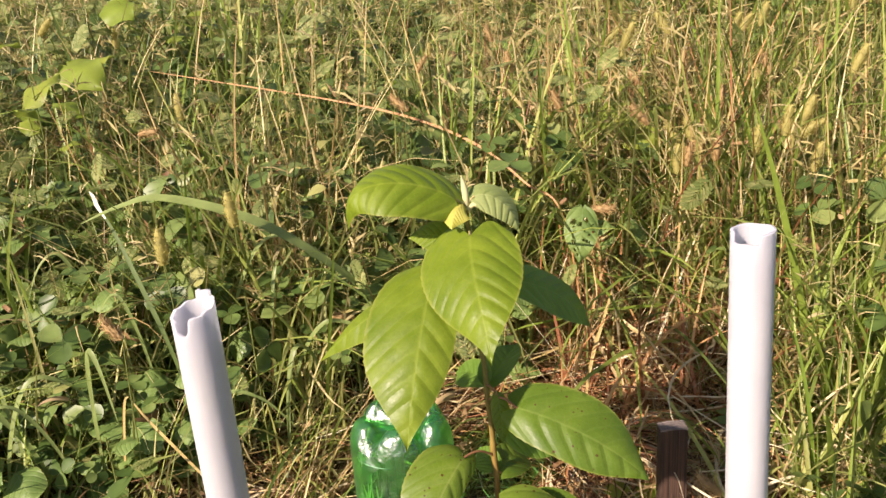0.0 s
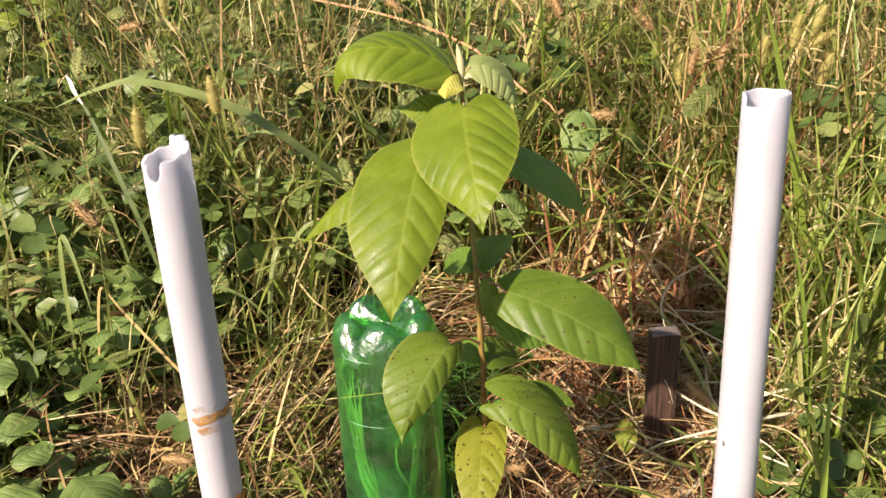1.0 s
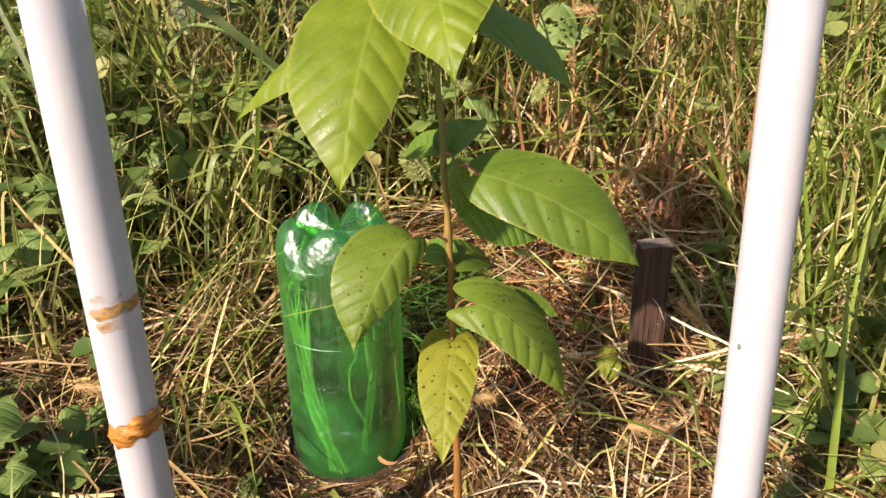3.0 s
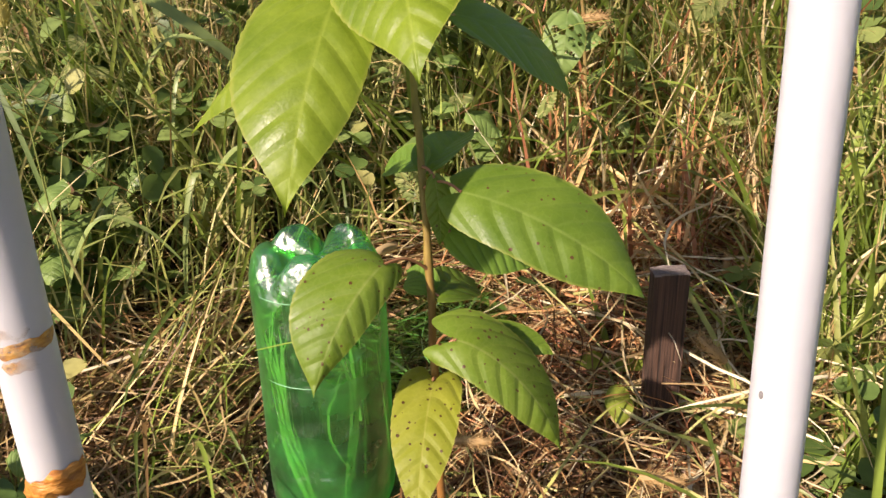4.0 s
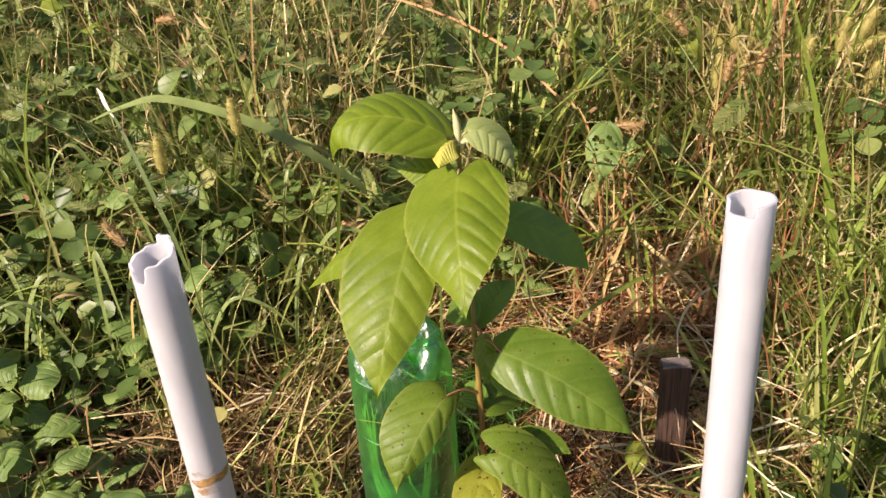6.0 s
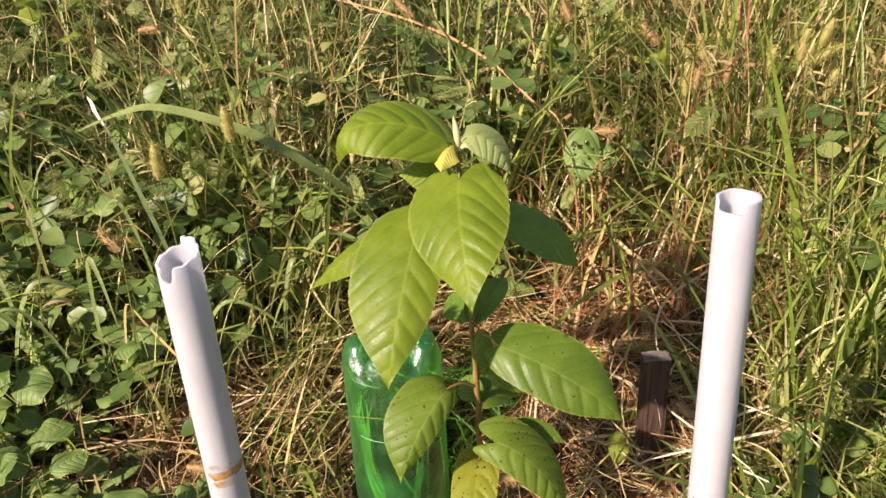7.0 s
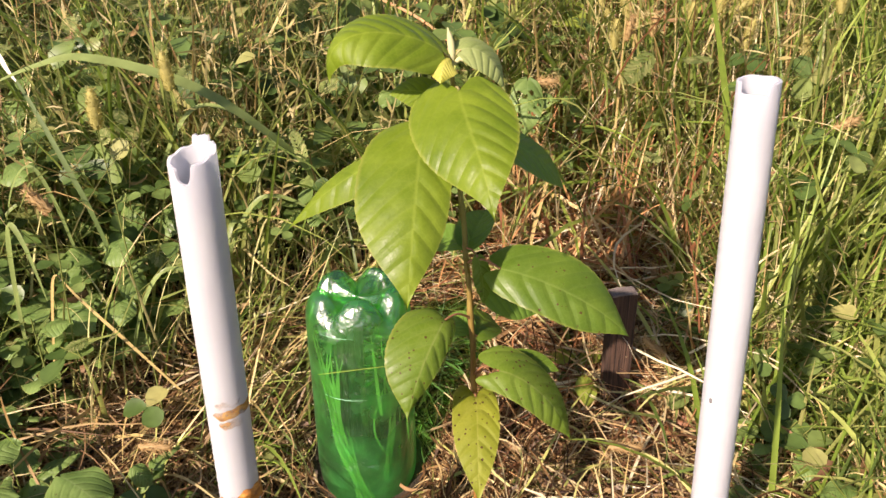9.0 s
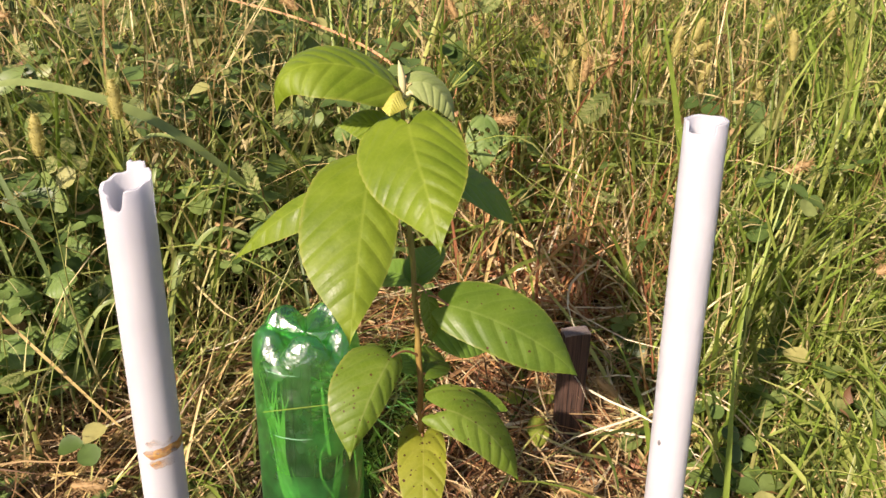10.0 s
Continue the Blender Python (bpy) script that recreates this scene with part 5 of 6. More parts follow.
litter(1600, (0.10, 0.44, 0.04, 0.34), in_mulch, (0.04, 0.16), (0.0009, 0.0025), 0.045, MAT_RUST, "rusty_litter", "rust-brown dry stalks fallen behind the stake", 0.7, 24)
litter(380, (0.18, 0.50, 0.03, 0.32), lambda x, y: 1 + 0 * x, (0.10, 0.24), (0.0013, 0.0034), 0.07, MAT_CREAM, "pale_straw", "pale straw lying beside the stake", 0.3, 8)

litter(230, (0.32, 0.66, -0.36, 0.10), lambda x, y: 1 + 0 * x, (0.04, 0.15), (0.0014, 0.0034), 0.06, MAT_STRAW, "side_straw", "bent pale straw among the grass beside the clean pipe", 1.2, 24)
litter(2600, (-0.08, 0.14, -0.12, 0.13), lambda x, y: 1 + 0 * x, (0.025, 0.075), (0.0010, 0.0026), 0.010, MAT_LITTER, "fine_straw_litter", "fine short straw pressed flat round the bottle", 1.2, 3)
litter(900, STRAW_BOX, in_mulch, (0.010, 0.032), (0.0030, 0.0085), 0.030, MAT_SCRAP, "leaf_scraps", "crumpled grey-brown leaf scraps among the straw", 1.6, 35, 0.5, 0.6)
k = 90
p = np.column_stack([rng.uniform(0.285, 0.37, k), rng.uniform(0.02, 0.14, k)])
root = rooted(p, 0)
root[:, 2] += rng.uniform(0.005, 0.04, k)
stuff("straw_fan", [ribbons(root, rng.uniform(0.08, 0.19, k), rng.normal(0.35, 0.30, k), rng.normal(0, 0.25, k), np.radians(rng.uniform(2, 24, k)), -np.radians(rng.uniform(0, 25, k)), rng.uniform(0.0014, 0.0036, k), rng.uniform(-0.8, 0.8, k), 6, 0.2, True, 0.9)], MAT_STRAW, "pale cream straw lying fanned out beside the stake", "straw")
litter(70, (0.285, 0.350, -0.02, 0.04), lambda x, y: 1 + 0 * x, (0.020, 0.055), (0.004, 0.009), 0.035, MAT_RUST, "brown_leaf_clump", "clump of curled orange-brown dead leaves by the stake", 1.6, 30, 0.5)


def caught_leaves(n, zone, keep, grow):
    """Crumpled dead scraps caught in the growth."""
    p = spread(n, *zone, keep)
    k = len(p)
    root = rooted(p, 0)
    root[:, 2] += tallness(p[:, 0], p[:, 1]) * rng.uniform(0.1, 0.9, k)
    return ribbons(root, rng.uniform(0.012, 0.040, k) * grow, rng.uniform(0, 6.283, k), rng.normal(0, 1.0, k), rng.uniform(-1.2, 1.2, k), rng.normal(0, 1.4, k), rng.uniform(0.003, 0.009, k) * grow, rng.uniform(0, 3, k), 5, 0.5, False, 0.8)


stuff("withered_leaves", [caught_leaves(900, ZONES[0], lambda x, y: 1 - 0.8 * mulch(x, y), 1.0), caught_leaves(1500, ZONES[1], lambda x, y: 1 + 0 * x, 1.2), caught_leaves(1500, ZONES[2], lambda x, y: 1 + 0 * x, 1.6)], MAT_DEAD, "withered pale leaf scraps caught in the grass", "dead leaves")

# ---- single plants ----


def blade_object(name, path, width, mat, label, category, group="", bias=(0, -1, 0.3), crease=0.2):
    """One long grass blade along a path."""
    pts = [Vector(p) for p in path]
    dense = []
    for i in range(len(pts) - 1):
        p0, p1, p2, p3 = pts[max(i - 1, 0)], pts[i], pts[i + 1], pts[min(i + 2, len(pts) - 1)]
        for k in range(6):
            t = k / 6
            dense.append(0.5 * ((2 * p1) + (p2 - p0) * t + (2 * p0 - 5 * p1 + 4 * p2 - p3) * t * t + (3 * p1 - p0 - 3 * p2 + p3) * t ** 3))
    dense.append(pts[-1])
    n = len(dense)
    verts, faces = [], []
    for i, p in enumerate(dense):
        d = (dense[min(i + 1, n - 1)] - dense[max(i - 1, 0)]).normalized()
        side = d.cross(Vector(bias)).normalized()
        f = i / (n - 1)
        w = width / 2 * min(1, 0.25 + f * 1.7) * (1 - f ** 3.2) + 0.0002
        verts += [p - side * w, p - side.cross(d) * w * crease, p + side * w]
    for i in range(n - 1):
        for j in range(2):
            a = 3 * i + j
            faces.append((a, a + 1, a + 4, a + 3))
    root = pts[0].copy()
    ob = new(name, mesh_from(name, [tuple(v - root) for v in verts], faces, mat))
    ob.location = root
    return tagged(ob, label, category, group)


def gz(x, y):
    return float(ground_z(x, y))


blade_object("arching_grass", [(0.02, 0.25, gz(0.02, 0.25)), (-0.012, 0.22, 0.235), (-0.070, 0.18, 0.318), (-0.132, 0.16, 0.368), (-0.214, 0.16, 0.394), (-0.26, 0.16, 0.388), (-0.306, 0.16, 0.371)], 0.0120, MAT_ARCH, "long grey-green grass blade arching over the clover", "grass blade", "", (0, -0.6, 0.8))
r = random.Random(31)
for k in range(16):
    x, y = r.uniform(-0.42, -0.10), r.uniform(0.04, 0.30)
    a, h, out = r.uniform(0, 6.283), r.uniform(0.12, 0.22), r.uniform(0.08, 0.17)
    dx, dy, z = math.cos(a) * out, 0.5 * math.sin(a) * out, gz(x, y)
    blade_object("arching_grass", [(x, y, z), (x + 0.15 * dx, y + 0.15 * dy, z + 0.6 * h), (x + 0.45 * dx, y + 0.45 * dy, z + h), (x + 0.8 * dx, y + 0.8 * dy, z + 0.95 * h), (x + 1.1 * dx, y + 1.1 * dy, z + 0.7 * h)], r.uniform(0.0035, 0.0065), MAT_ARCH, "broad grey-green grass blade bending over the clover", "grass blade", "arching blades", (0, -0.6, 0.8))
blade_object("grass_stalk", [(-0.19, 0.13, gz(-0.19, 0.13)), (-0.225, 0.14, 0.22), (-0.25, 0.155, 0.29), (-0.28, 0.178, 0.355), (-0.298, 0.188, 0.385)], 0.0055, MAT_STALK, "green grass stalk with a bleached tip", "grass blade")
blade_object("bleached_grass", [(-0.288, 0.1825, 0.369), (-0.296, 0.1865, 0.382), (-0.300, 0.19, 0.392), (-0.304, 0.192, 0.398)], 0.0045, make_plain("bleached_leaf", (0.72, 0.68, 0.56), 0.6), "curled bleached leaf tip on a grass stalk", "leaf")
blade_object("straw_stalk", [(0.262, 0.262, gz(0.262, 0.262)), (0.264, 0.258, 0.18), (0.285, 0.235, 0.178), (0.317, 0.2, 0.166), (0.335, 0.175, 0.150)], 0.0042, MAT_STRAW, "bent flat pale straw stalk", "straw")
blade_object("straw_stalk", [(0.205, 0.155, gz(0.205, 0.155)), (0.225, 0.19, 0.155), (0.245, 0.22, 0.20), (0.262, 0.245, 0.235)], 0.0042, MAT_STRAW, "thick pale leaning straw stalk", "straw")
blade_object("straw_stalk", [(-0.10, 0.05, gz(-0.10, 0.05)), (-0.19, 0.06, 0.13), (-0.235, 0.07, 0.185), (-0.253, 0.074, 0.212)], 0.0030, MAT_STRAW, "bent pale straw stalk by the pipe", "straw")
blade_object("straw_stalk", [(-0.253, 0.074, 0.212), (-0.262, 0.075, 0.19), (-0.29, 0.08, gz(-0.29, 0.08))], 0.0026, MAT_STRAW, "bent pale straw stalk by the pipe", "straw")
blade_object("straw_stalk", [(-0.017, -0.012, 0.134), (0.005, -0.035, 0.150), (0.045, -0.075, 0.178)], 0.0005, MAT_FRESH, "fine straw thread hanging between bottle and leaf", "straw")
blade_object("straw_stalk", [(0.235, 0.255, gz(0.235, 0.255)), (0.211, 0.28, 0.303), (0.169, 0.32, 0.342), (0.117, 0.36, 0.382), (0.039, 0.42, 0.410), (-0.07, 0.48, 0.432), (-0.244, 0.56, 0.458), (-0.37, 0.61, 0.478)], 0.0030, MAT_RUST, "long reddish-brown grass stalk leaning far over the meadow", "dry grass")
STALKS = [((0.36, 0.32), (0.40, 0.36), 0.50), ((0.355, 0.33), (0.47, 0.42), 0.52), ((0.44, 0.36), (0.33, 0.30), 0.50), ((0.52, 0.35), (0.47, 0.30), 0.42), ((0.30, 0.36), (0.22, 0.45), 0.50), ((0.335, 0.26), (0.345, 0.27), 0.40), ((0.58, 0.30), (0.60, 0.42), 0.52), ((-0.25, 0.40), (-0.33, 0.45), 0.48), ((-0.16, 0.52), (-0.15, 0.54), 0.60), ((0.10, 0.45), (0.02, 0.50), 0.55)]
for (x, y), (x2, y2), z2 in STALKS:
    zr = gz(x, y)
    blade_object("grass_stalk", [(x, y, zr), (x * 0.6 + x2 * 0.4, y * 0.6 + y2 * 0.4, zr + (z2 - zr) * 0.45), (x2, y2, z2)], 0.0028, MAT_STRAW, "tall thin dry grass stalk standing in the meadow", "dry grass", "tall dry stalks")


def spike_mesh(name, length, radius, mat, seed, bristles=90, core=0.62, hair=1.0):
    """Bristly cylindrical seed head along +z."""
    r = np.random.default_rng(seed)
    bits = []
    rows, sides = 9, 8
    v, f = [], []
    for i in range(rows + 1):
        g = i / rows
        w = radius * core * math.sin(math.pi * (0.10 + 0.86 * g)) ** 0.5
        for j in range(sides):
            t = 2 * math.pi * j / sides
            k = w * (1 + 0.25 * math.sin(j * 3.1 + i * 2.3))
            v.append((k * math.cos(t), k * math.sin(t), g * length))
    for i in range(rows):
        for j in range(sides):
            a, b = i * sides + j, i * sides + (j + 1) % sides
            f.append((a, b, b + sides, a + sides))
    bits.append((v, f))
    n = bristles
    g, t = r.uniform(0, 1, n), r.uniform(0, 6.283, n)
    rad = radius * core * 0.95 * np.sin(np.pi * (0.10 + 0.86 * g)) ** 0.5
    root = np.column_stack([rad * np.cos(t), rad * np.sin(t), g * length])
    bits.append(ribbons(root, np.full(n, radius * hair) * r.uniform(0.5, 1.2, n), t, np.zeros(n), np.radians(r.uniform(20, 60, n)), np.zeros(n), np.full(n, radius * 0.12), r.uniform(0, 3, n), 1, 0.0, False, 0.9))
    return mesh_from(name, *joined(bits), mat)


SPIKE_YELLOW = spike_mesh("seed_head", 0.036, 0.0068, MAT_HEAD, 1, 340, 0.80, 0.60)
SPIKE_TAN = spike_mesh("seed_head", 0.030, 0.0066, MAT_HEAD_BROWN, 2, 260)


SEED_TUFT = spike_mesh("seed_tuft", 0.0085, 0.0030, MAT_SEED, 6, 26, 0.5, 1.1)


def foxtail(x, y, top, lean_x, lean_y, head, nod, label):
    """A foxtail: thin stalk, one blade and a bristly head that may nod."""
    zr = gz(x, y)
    ob = thing("foxtail_grass", (x, y, zr - 0.004), label, "foxtail", "foxtails in the meadow")
    h = top - zr
    path = [(lean_x * f ** 1.6, lean_y * f ** 1.6, h * f) for f in (0, 0.25, 0.5, 0.75, 1.0)]
    part("stalk", tube_mesh("stalk", path, [0.0010, 0.0009, 0.0008, 0.0007, 0.0006], MAT_STRAW if nod > 60 else MAT_GRASS, 5), ob)
    d = (Vector(path[-1]) - Vector(path[-2])).normalized()
    d = (d + Vector((math.sin(radians(nod)), -0.3 * math.sin(radians(nod)), math.cos(radians(nod)) - 1))).normalized()
    part("seed_head", head, ob, "", Matrix.Translation(path[-1]) @ Vector((0, 0, 1)).rotation_difference(d).to_matrix().to_4x4())
    bl = [Vector((0, 0, h * 0.25)), Vector((0.02, -0.01, h * 0.5)), Vector((0.055, -0.02, h * 0.55))]
    v = []
    for i, p in enumerate(bl):
        w = (0.0018, 0.0022, 0.0003)[i]
        v += [tuple(p + Vector((0, w, 0.3 * w))), tuple(p - Vector((0, w, 0.3 * w)))]
    part("blade", mesh_from("blade", v, [(0, 1, 3, 2), (2, 3, 5, 4)], MAT_GRASS), ob)
    return ob


YEL, TAN = "foxtail grass with a yellow-green bristly seed head", "foxtail grass with a dry tan seed head"
foxtail(-0.18, 0.07, 0.355, -0.01, 0.0, SPIKE_YELLOW, 4, YEL)
foxtail(-0.135, 0.13, 0.370, 0.0, 0.0, SPIKE_YELLOW, -5, YEL)
foxtail(-0.25, 0.06, 0.285, 0.01, 0.0, SPIKE_TAN, -50, TAN)
foxtail(-0.10, 0.23, 0.225, 0.03, 0.0, SPIKE_TAN, 85, TAN)
foxtail(0.065, 0.36, 0.240, 0.0, 0.0, SPIKE_TAN, 20, TAN)
foxtail(0.037, 0.315, 0.165, 0.0, 0.0, SPIKE_TAN, -10, TAN)
foxtail(0.215, 0.25, 0.327, 0.02, 0.0, SPIKE_TAN, 80, TAN)
foxtail(0.46, 0.30, 0.385, 0.012, 0.01, SPIKE_YELLOW, 6, YEL)
foxtail(0.47, 0.31, 0.395, 0.025, 0.01, SPIKE_YELLOW, 14, YEL)
foxtail(0.48, 0.29, 0.345, 0.02, 0.0, SPIKE_YELLOW, 5, YEL)
foxtail(0.455, 0.33, 0.360, -0.01, 0.0, SPIKE_YELLOW, 10, YEL)
foxtail(0.40, 0.34, 0.370, -0.02, 0.02, SPIKE_YELLOW, -8, YEL)
foxtail(0.37, 0.30, 0.345, -0.02, 0.02, SPIKE_YELLOW, 12, YEL)
foxtail(0.60, 0.28, 0.380, 0.02, 0.02, SPIKE_YELLOW, -8, YEL)
foxtail(0.56, 0.02, 0.225, 0.02, 0.0, SPIKE_TAN, 55, TAN)
foxtail(0.53, 0.16, 0.285, 0.02, 0.0, SPIKE_TAN, 60, TAN)
foxtail(0.345, 0.02, 0.105, -0.02, 0.0, SPIKE_TAN, -35, TAN)
foxtail(-0.21, -0.03, 0.090, 0.03, 0.0, SPIKE_TAN, 85, TAN)
foxtail(-0.27, 0.45, 0.430, -0.01, 0.0, SPIKE_YELLOW, 0, YEL)
foxtail(-0.36, 0.42, 0.420, 0.03, 0.0, SPIKE_TAN, 80, TAN)
foxtail(0.02, 0.62, 0.450, 0.01, 0.0, SPIKE_TAN, 30, TAN)
foxtail(0.15, 0.80, 0.470, 0.0, 0.0, SPIKE_TAN, -20, TAN)
foxtail(0.27, 0.55, 0.430, 0.02, 0.0, SPIKE_TAN, 25, TAN)
foxtail(0.10, -0.01, 0.060, 0.02, 0.0, SPIKE_TAN, 80, TAN)
foxtail(0.23, -0.05, 0.055, 0.02, 0.0, SPIKE_TAN, 85, TAN)
leaning = thing("panicle_stalk", (0.105, 0.33, gz(0.105, 0.33) - 0.004), "leaning grass stalk with pale tufts of seed", "dry grass")
o = leaning.location
line = [Vector(q) - o for q in ((0.105, 0.33, o.z), (0.098, 0.33, 0.245), (0.067, 0.33, 0.300), (0.022, 0.33, 0.342), (-0.045, 0.33, 0.387))]
part("stalk", tube_mesh("stalk", line, [0.0012, 0.0011, 0.0009, 0.0008, 0.0005], MAT_STEM, 5), leaning)
r = random.Random(8)
for k in range(16):
    f = 1.6 + 2.3 * k / 15
    p = line[int(f)].lerp(line[int(f) + 1], f - int(f))
    part("seed_tuft", SEED_TUFT, leaning, "", Matrix.Translation(p) @ pose(0, 0, 0, r.uniform(-60, 60), r.uniform(-90, 10), 0))
SPIKE_LONG = spike_mesh("seed_head", 0.058, 0.0090, MAT_SEED, 4, 420)
for x, y, z, nod in [(0.422, 0.40, 0.405, 5), (0.224, 0.40, 0.415, -25), (0.168, 0.50, 0.455, -15), (0.029, 0.40, 0.430, -50), (0.500, 0.45, 0.435, -20), (0.398, 0.40, 0.345, 15), (0.594, 0.45, 0.360, 20), (0.270, 0.50, 0.440, -20), (-0.395, 0.35, 0.205, -40)]:
    foxtail(x, y, z, 0.0, 0.0, SPIKE_TAN, nod, TAN)
for x, y, z, nod in [(0.655, 0.25, 0.18, 75), (0.556, 0.20, 0.155, 65), (0.609, 0.20, 0.13, 80), (0.70, 0.32, 0.20, 70), (0.58, 0.30, 0.20, 60)]:
    foxtail(x - 0.025, y, z, 0.01, 0.0, SPIKE_LONG, nod, "foxtail grass with a long nodding beige seed head")
for x, y, z, nod in [(0.514, 0.40, 0.345, 4), (0.531, 0.40, 0.352, 10), (0.626, 0.38, 0.312, -4), (0.645, 0.35, 0.285, 8), (0.506, 0.35, 0.30, -6), (0.449, 0.50, 0.385, 5), (0.517, 0.55, 0.40, -3), (0.755, 0.45, 0.39, 6), (0.615, 0.35, 0.312, -8)]:
    foxtail(x, y, z, 0.0, 0.0, SPIKE_YELLOW, nod, YEL)
r = random.Random(12)
for k in range(30):
    x, y = r.uniform(0.32, 0.95), r.uniform(0.15, 0.75)
    foxtail(x, y, gz(x, y) + r.uniform(0.20, 0.33), r.uniform(-0.04, 0.04), r.uniform(-0.03, 0.03), SPIKE_YELLOW if k % 3 else SPIKE_TAN, r.uniform(-40, 55), YEL if k % 3 else TAN)
r = random.Random(11)
for k in range(46):
    x, y = r.uniform(-1.0, 1.4), r.uniform(0.45, 2.2)
    if x < 0.1 and r.random() < 0.6:
        x += 0.9
    top = gz(x, y) + r.uniform(0.24, 0.36)
    yellow = r.random() < 0.6
    foxtail(x, y, top, r.uniform(-0.04, 0.04), r.uniform(-0.03, 0.03), SPIKE_YELLOW if yellow else SPIKE_TAN, r.uniform(-40, 55), YEL if yellow else TAN)


def weed_leaf(name, length, width, mat, seed, holes=False, round_=0.42):
    v, f, uv = leaf_blade(length, width, 0.7, -0.18, seed, 0.10, 6.0, 27 if holes else 11, 50 if holes else 18, round_, 0.08, 0.2)
    if holes:
        gone = random.Random(seed)
        spots = [(gone.uniform(0.15, 0.85), gone.uniform(0.1, 0.85), gone.uniform(0.02, 0.055)) for _ in range(16)]
        f = [q for q in f if all(math.hypot((uv[q[0]][0] - a) * 0.6, q[0] // 27 / 49 - b) > rad for a, b, rad in spots)]
    return mesh_from(name, v, f, mat, True, uv)


BROAD = [weed_leaf("leaf", 0.050, 0.040, MAT_WEED, 5, False, 0.42), weed_leaf("leaf", 0.040, 0.034, MAT_WEED, 6, False, 0.42)]
LIME = [weed_leaf("leaf", 0.060, 0.042, MAT_LIME, 7), weed_leaf("leaf", 0.045, 0.030, MAT_LIME, 8)]
LONG = [weed_leaf("leaf", 0.050, 0.020, MAT_WEED, 9), weed_leaf("leaf", 0.038, 0.015, MAT_WEED, 10)]
HOLED = [weed_leaf("leaf", 0.062, 0.038, MAT_WEED, 14, True, 0.36)]


LIME_LEAVES = [
    ((-0.514, 0.5, 0.453), (-0.48, 0.55, 0.489)),
    ((-0.489, 0.6, 0.496), (-0.421, 0.55, 0.464)),
    ((-0.533, 0.9, 0.571), (-0.472, 0.85, 0.541)),
    ((0.479, 1.2, 0.434), (0.55, 1.25, 0.474)),
    ((0.282, 0.5, 0.361), (0.319, 0.55, 0.394)),
    ((0.318, 0.5, 0.371), (0.35, 0.45, 0.339)),
]


def weed(name, place, height, count, kinds, scale, label, category, group, seed, up=False, nod=25):
    r = random.Random(seed)
    x, y = place
    ob = thing(name, (x, y, gz(x, y) - 0.004), label, category, group)
    part("stem", tube_mesh("stem", [(0, 0, 0), (0.003, 0, height * 0.5), (0, 0.003, height)], [0.0014, 0.0012, 0.0008], MAT_GRASS, 5), ob)
    for k in range(count):
        a = k * 2.4 + r.uniform(-0.4, 0.4)
        f = 0.35 + 0.65 * k / max(1, count - 1) if not up else 0.7 + 0.3 * k / max(1, count - 1)
        el = radians(r.uniform(15, 60))
        out = r.uniform(0.012, 0.035) * scale
        start = Vector((0, 0, height * f * 0.9))
        end = start + Vector((math.cos(a) * math.cos(el), math.sin(a) * math.cos(el), math.sin(el))) * out
        part("leaf_stalk", tube_mesh("leaf_stalk", [start, start.lerp(end, 0.5), end], [0.0008, 0.0007, 0.0006], MAT_GRASS, 4), ob)
        droop = radians(r.uniform(-nod - 25, nod))
        tip = end + Vector((math.cos(a) * math.cos(droop), math.sin(a) * math.cos(droop), math.sin(droop)))
        nor = Vector((r.uniform(-0.3, 0.3) - 0.15, r.uniform(-0.5, 0.1), 1))
        part("leaf", r.choice(kinds), ob, "", facing(end, tip, nor) @ Matrix.Scale(scale * r.uniform(0.75, 1.1), 4))
    return ob


r = random.Random(21)
LEFT_LABEL = "low broad-leaved dark green weed in the meadow"
for k in range(44):
    x, y = r.uniform(-0.62, -0.22), r.uniform(-0.10, 0.42)
    if math.hypot((x + 0.21) / 0.08, (y - 0.03) / 0.09) < 1:
        x -= 0.17
    weed("broadleaf_weed", (x, y), r.uniform(0.06, 0.15) + 0.12 * max(0, y), r.randint(5, 8), BROAD, r.uniform(0.75, 1.2), LEFT_LABEL, "weed", "broad-leaved weeds", 100 + k)
for k in range(26):
    x, y = r.uniform(-0.36, -0.13), r.uniform(-0.24, -0.02)
    weed("broadleaf_weed", (x, y), r.uniform(0.03, 0.09), r.randint(4, 6), BROAD + LONG, r.uniform(0.5, 0.85), LEFT_LABEL, "weed", "broad-leaved weeds", 600 + k)
for k, (x, y) in enumerate([(0.40, -0.03), (0.42, -0.22), (0.375, -0.10), (0.41, -0.08), (0.46, -0.14), (0.50, 0.00), (0.58, 0.08), (0.64, 0.18)]):
    weed("broadleaf_weed", (x, y), r.uniform(0.03, 0.07), 5, BROAD[1:] + LONG, r.uniform(0.6, 0.85), LEFT_LABEL, "weed", "broad-leaved weeds", 200 + k)
for k in range(60):
    x, y = r.uniform(-0.45, 0.95), r.uniform(0.30, 1.2)
    weed("leafy_weed", (x, y), r.uniform(0.14, 0.26), r.randint(6, 9), LONG + BROAD[1:], r.uniform(0.7, 1.0), "upright leafy green weed among the grass", "weed", "upright weeds", 300 + k)
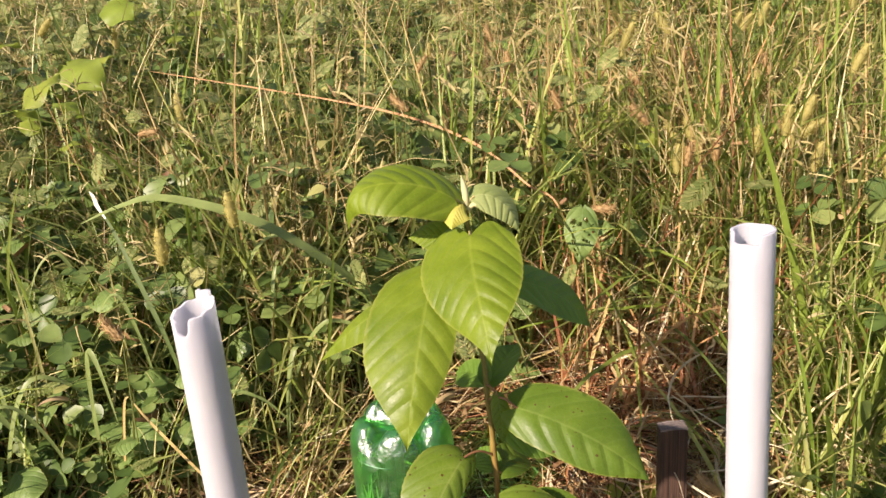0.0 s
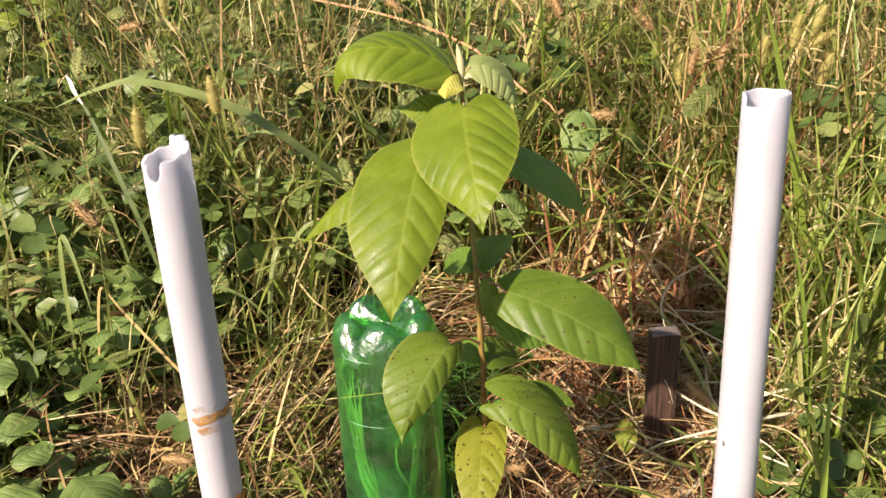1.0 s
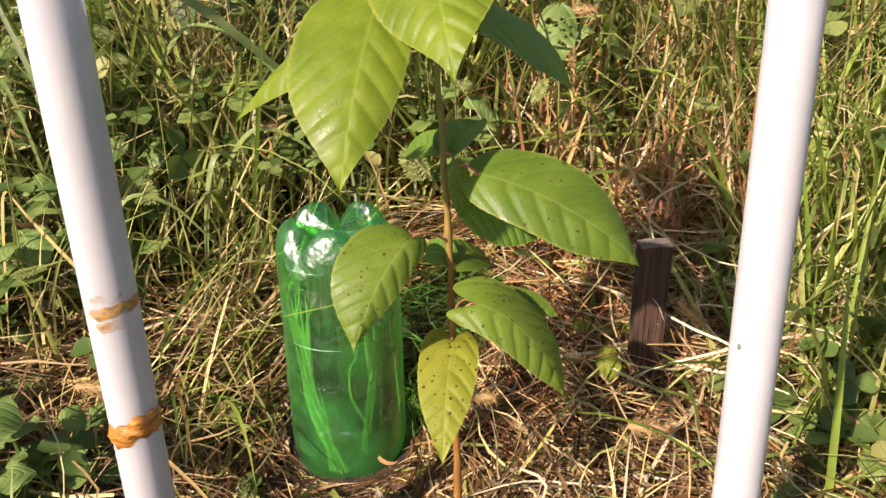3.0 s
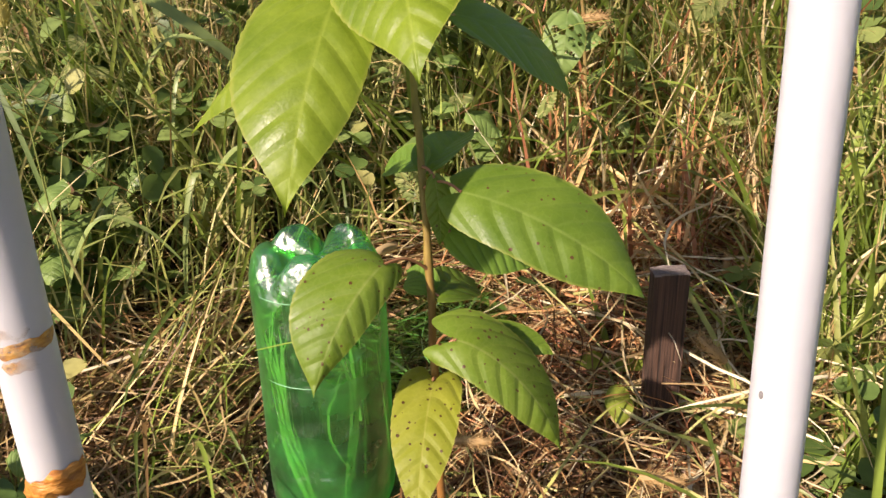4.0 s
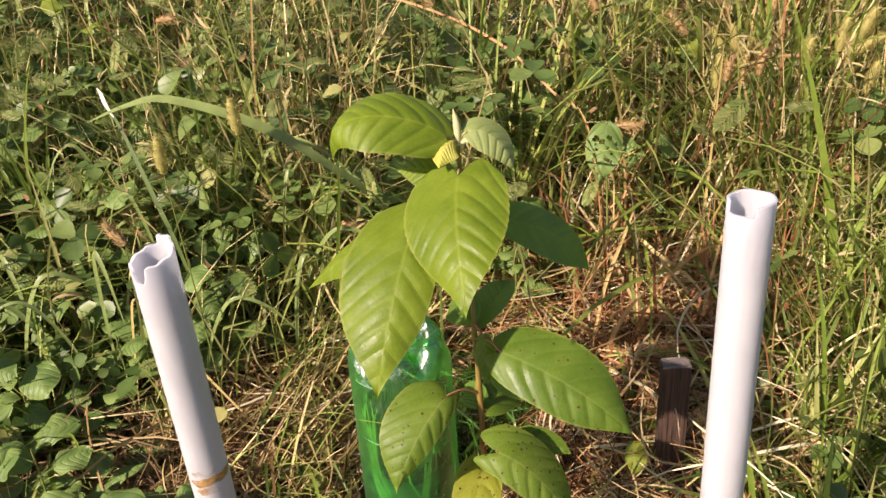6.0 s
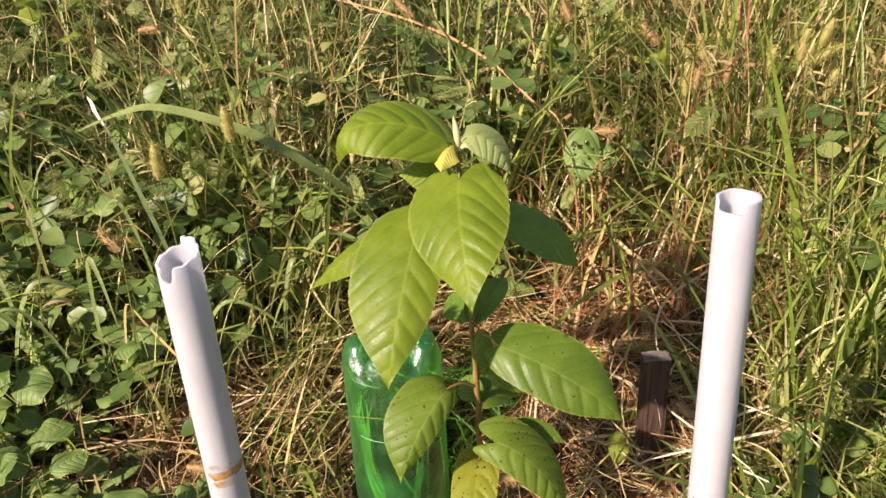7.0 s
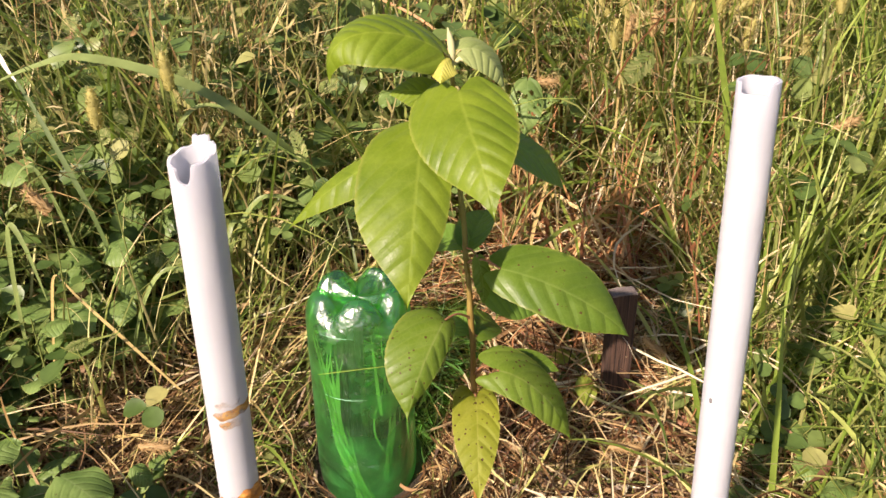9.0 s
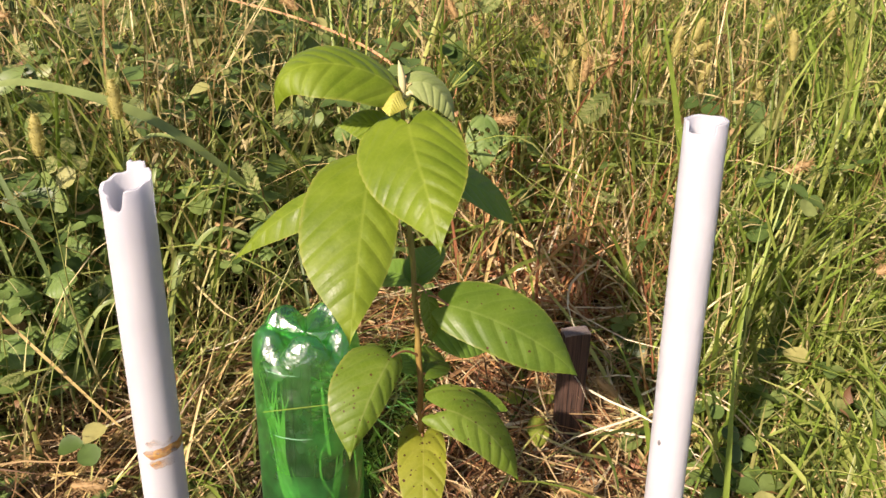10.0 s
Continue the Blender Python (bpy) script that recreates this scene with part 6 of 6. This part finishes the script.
for k in range(26):
    x, y = r.uniform(-0.32, 0.16), r.uniform(0.17, 0.55)
    weed("broadleaf_weed", (x, y), r.uniform(0.08, 0.19), r.randint(5, 7), BROAD, r.uniform(0.5, 0.85), LEFT_LABEL, "weed", "broad-leaved weeds", 500 + k)
for k, (x, y, h) in enumerate([(-0.47, 0.60, 0.32), (-0.50, 0.50, 0.33), (-0.62, 0.62, 0.36), (0.31, 0.50, 0.26), (0.36, 0.52, 0.27), (0.50, 1.15, 0.31), (-0.42, 0.95, 0.34), (0.30, 0.75, 0.26)]):
    weed("lime_weed", (x, y), h, 4, LIME, r.uniform(0.8, 1.05), "weed with large yellow-green leaves", "weed", "yellow-green weeds", 400 + k, True)
for k, (b, tip) in enumerate(LIME_LEAVES):
    x, y = b[0], b[1] + 0.01
    ob = thing("lime_weed", (x, y, gz(x, y) - 0.004), "weed with a large yellow-green leaf above the grass", "weed", "yellow-green weeds")
    o = Vector((x, y, gz(x, y) - 0.004))
    part("stem", tube_mesh("stem", [(0, 0, 0), (0.004, 0.002, (b[2] - o.z) * 0.5), Vector(b) - o], [0.0016, 0.0014, 0.0010], MAT_GRASS, 5), ob)
    ln = (Vector(tip) - Vector(b)).length
    part("leaf", weed_leaf("leaf", ln, ln * 0.72, MAT_LIME, 50 + k), ob, "", facing(Vector(b) - o, Vector(tip) - o, (-0.3, -0.5, 0.8)))
weed("lime_weed", (0.252, 0.052), 0.060, 4, [LIME[1]], 0.80, "small yellow-green seedling beside the stake", "weed", "", 430, True)
holed = thing("leafy_weed", (0.226, 0.235, gz(0.226, 0.235) - 0.004), "weed with a pale green leaf full of holes", "weed")
hh = 0.335 - gz(0.226, 0.235)
part("stem", tube_mesh("stem", [(0, 0, 0), (0.004, 0, hh * 0.5), (0, 0, hh)], [0.0014, 0.0012, 0.0009], MAT_GRASS, 5), holed)
part("leaf", HOLED[0], holed, "hanging pale green leaf full of holes", facing((0, -0.002, hh), (-0.008, -0.03, hh - 0.05), (0, -0.8, 0.6)) @ Matrix.Scale(1.0, 4))
part("leaf", HOLED[0], holed, "", facing((0, 0, hh * 0.9), (0.04, 0.0, hh * 0.9), (0, -0.5, 0.9)) @ Matrix.Scale(0.6, 4))
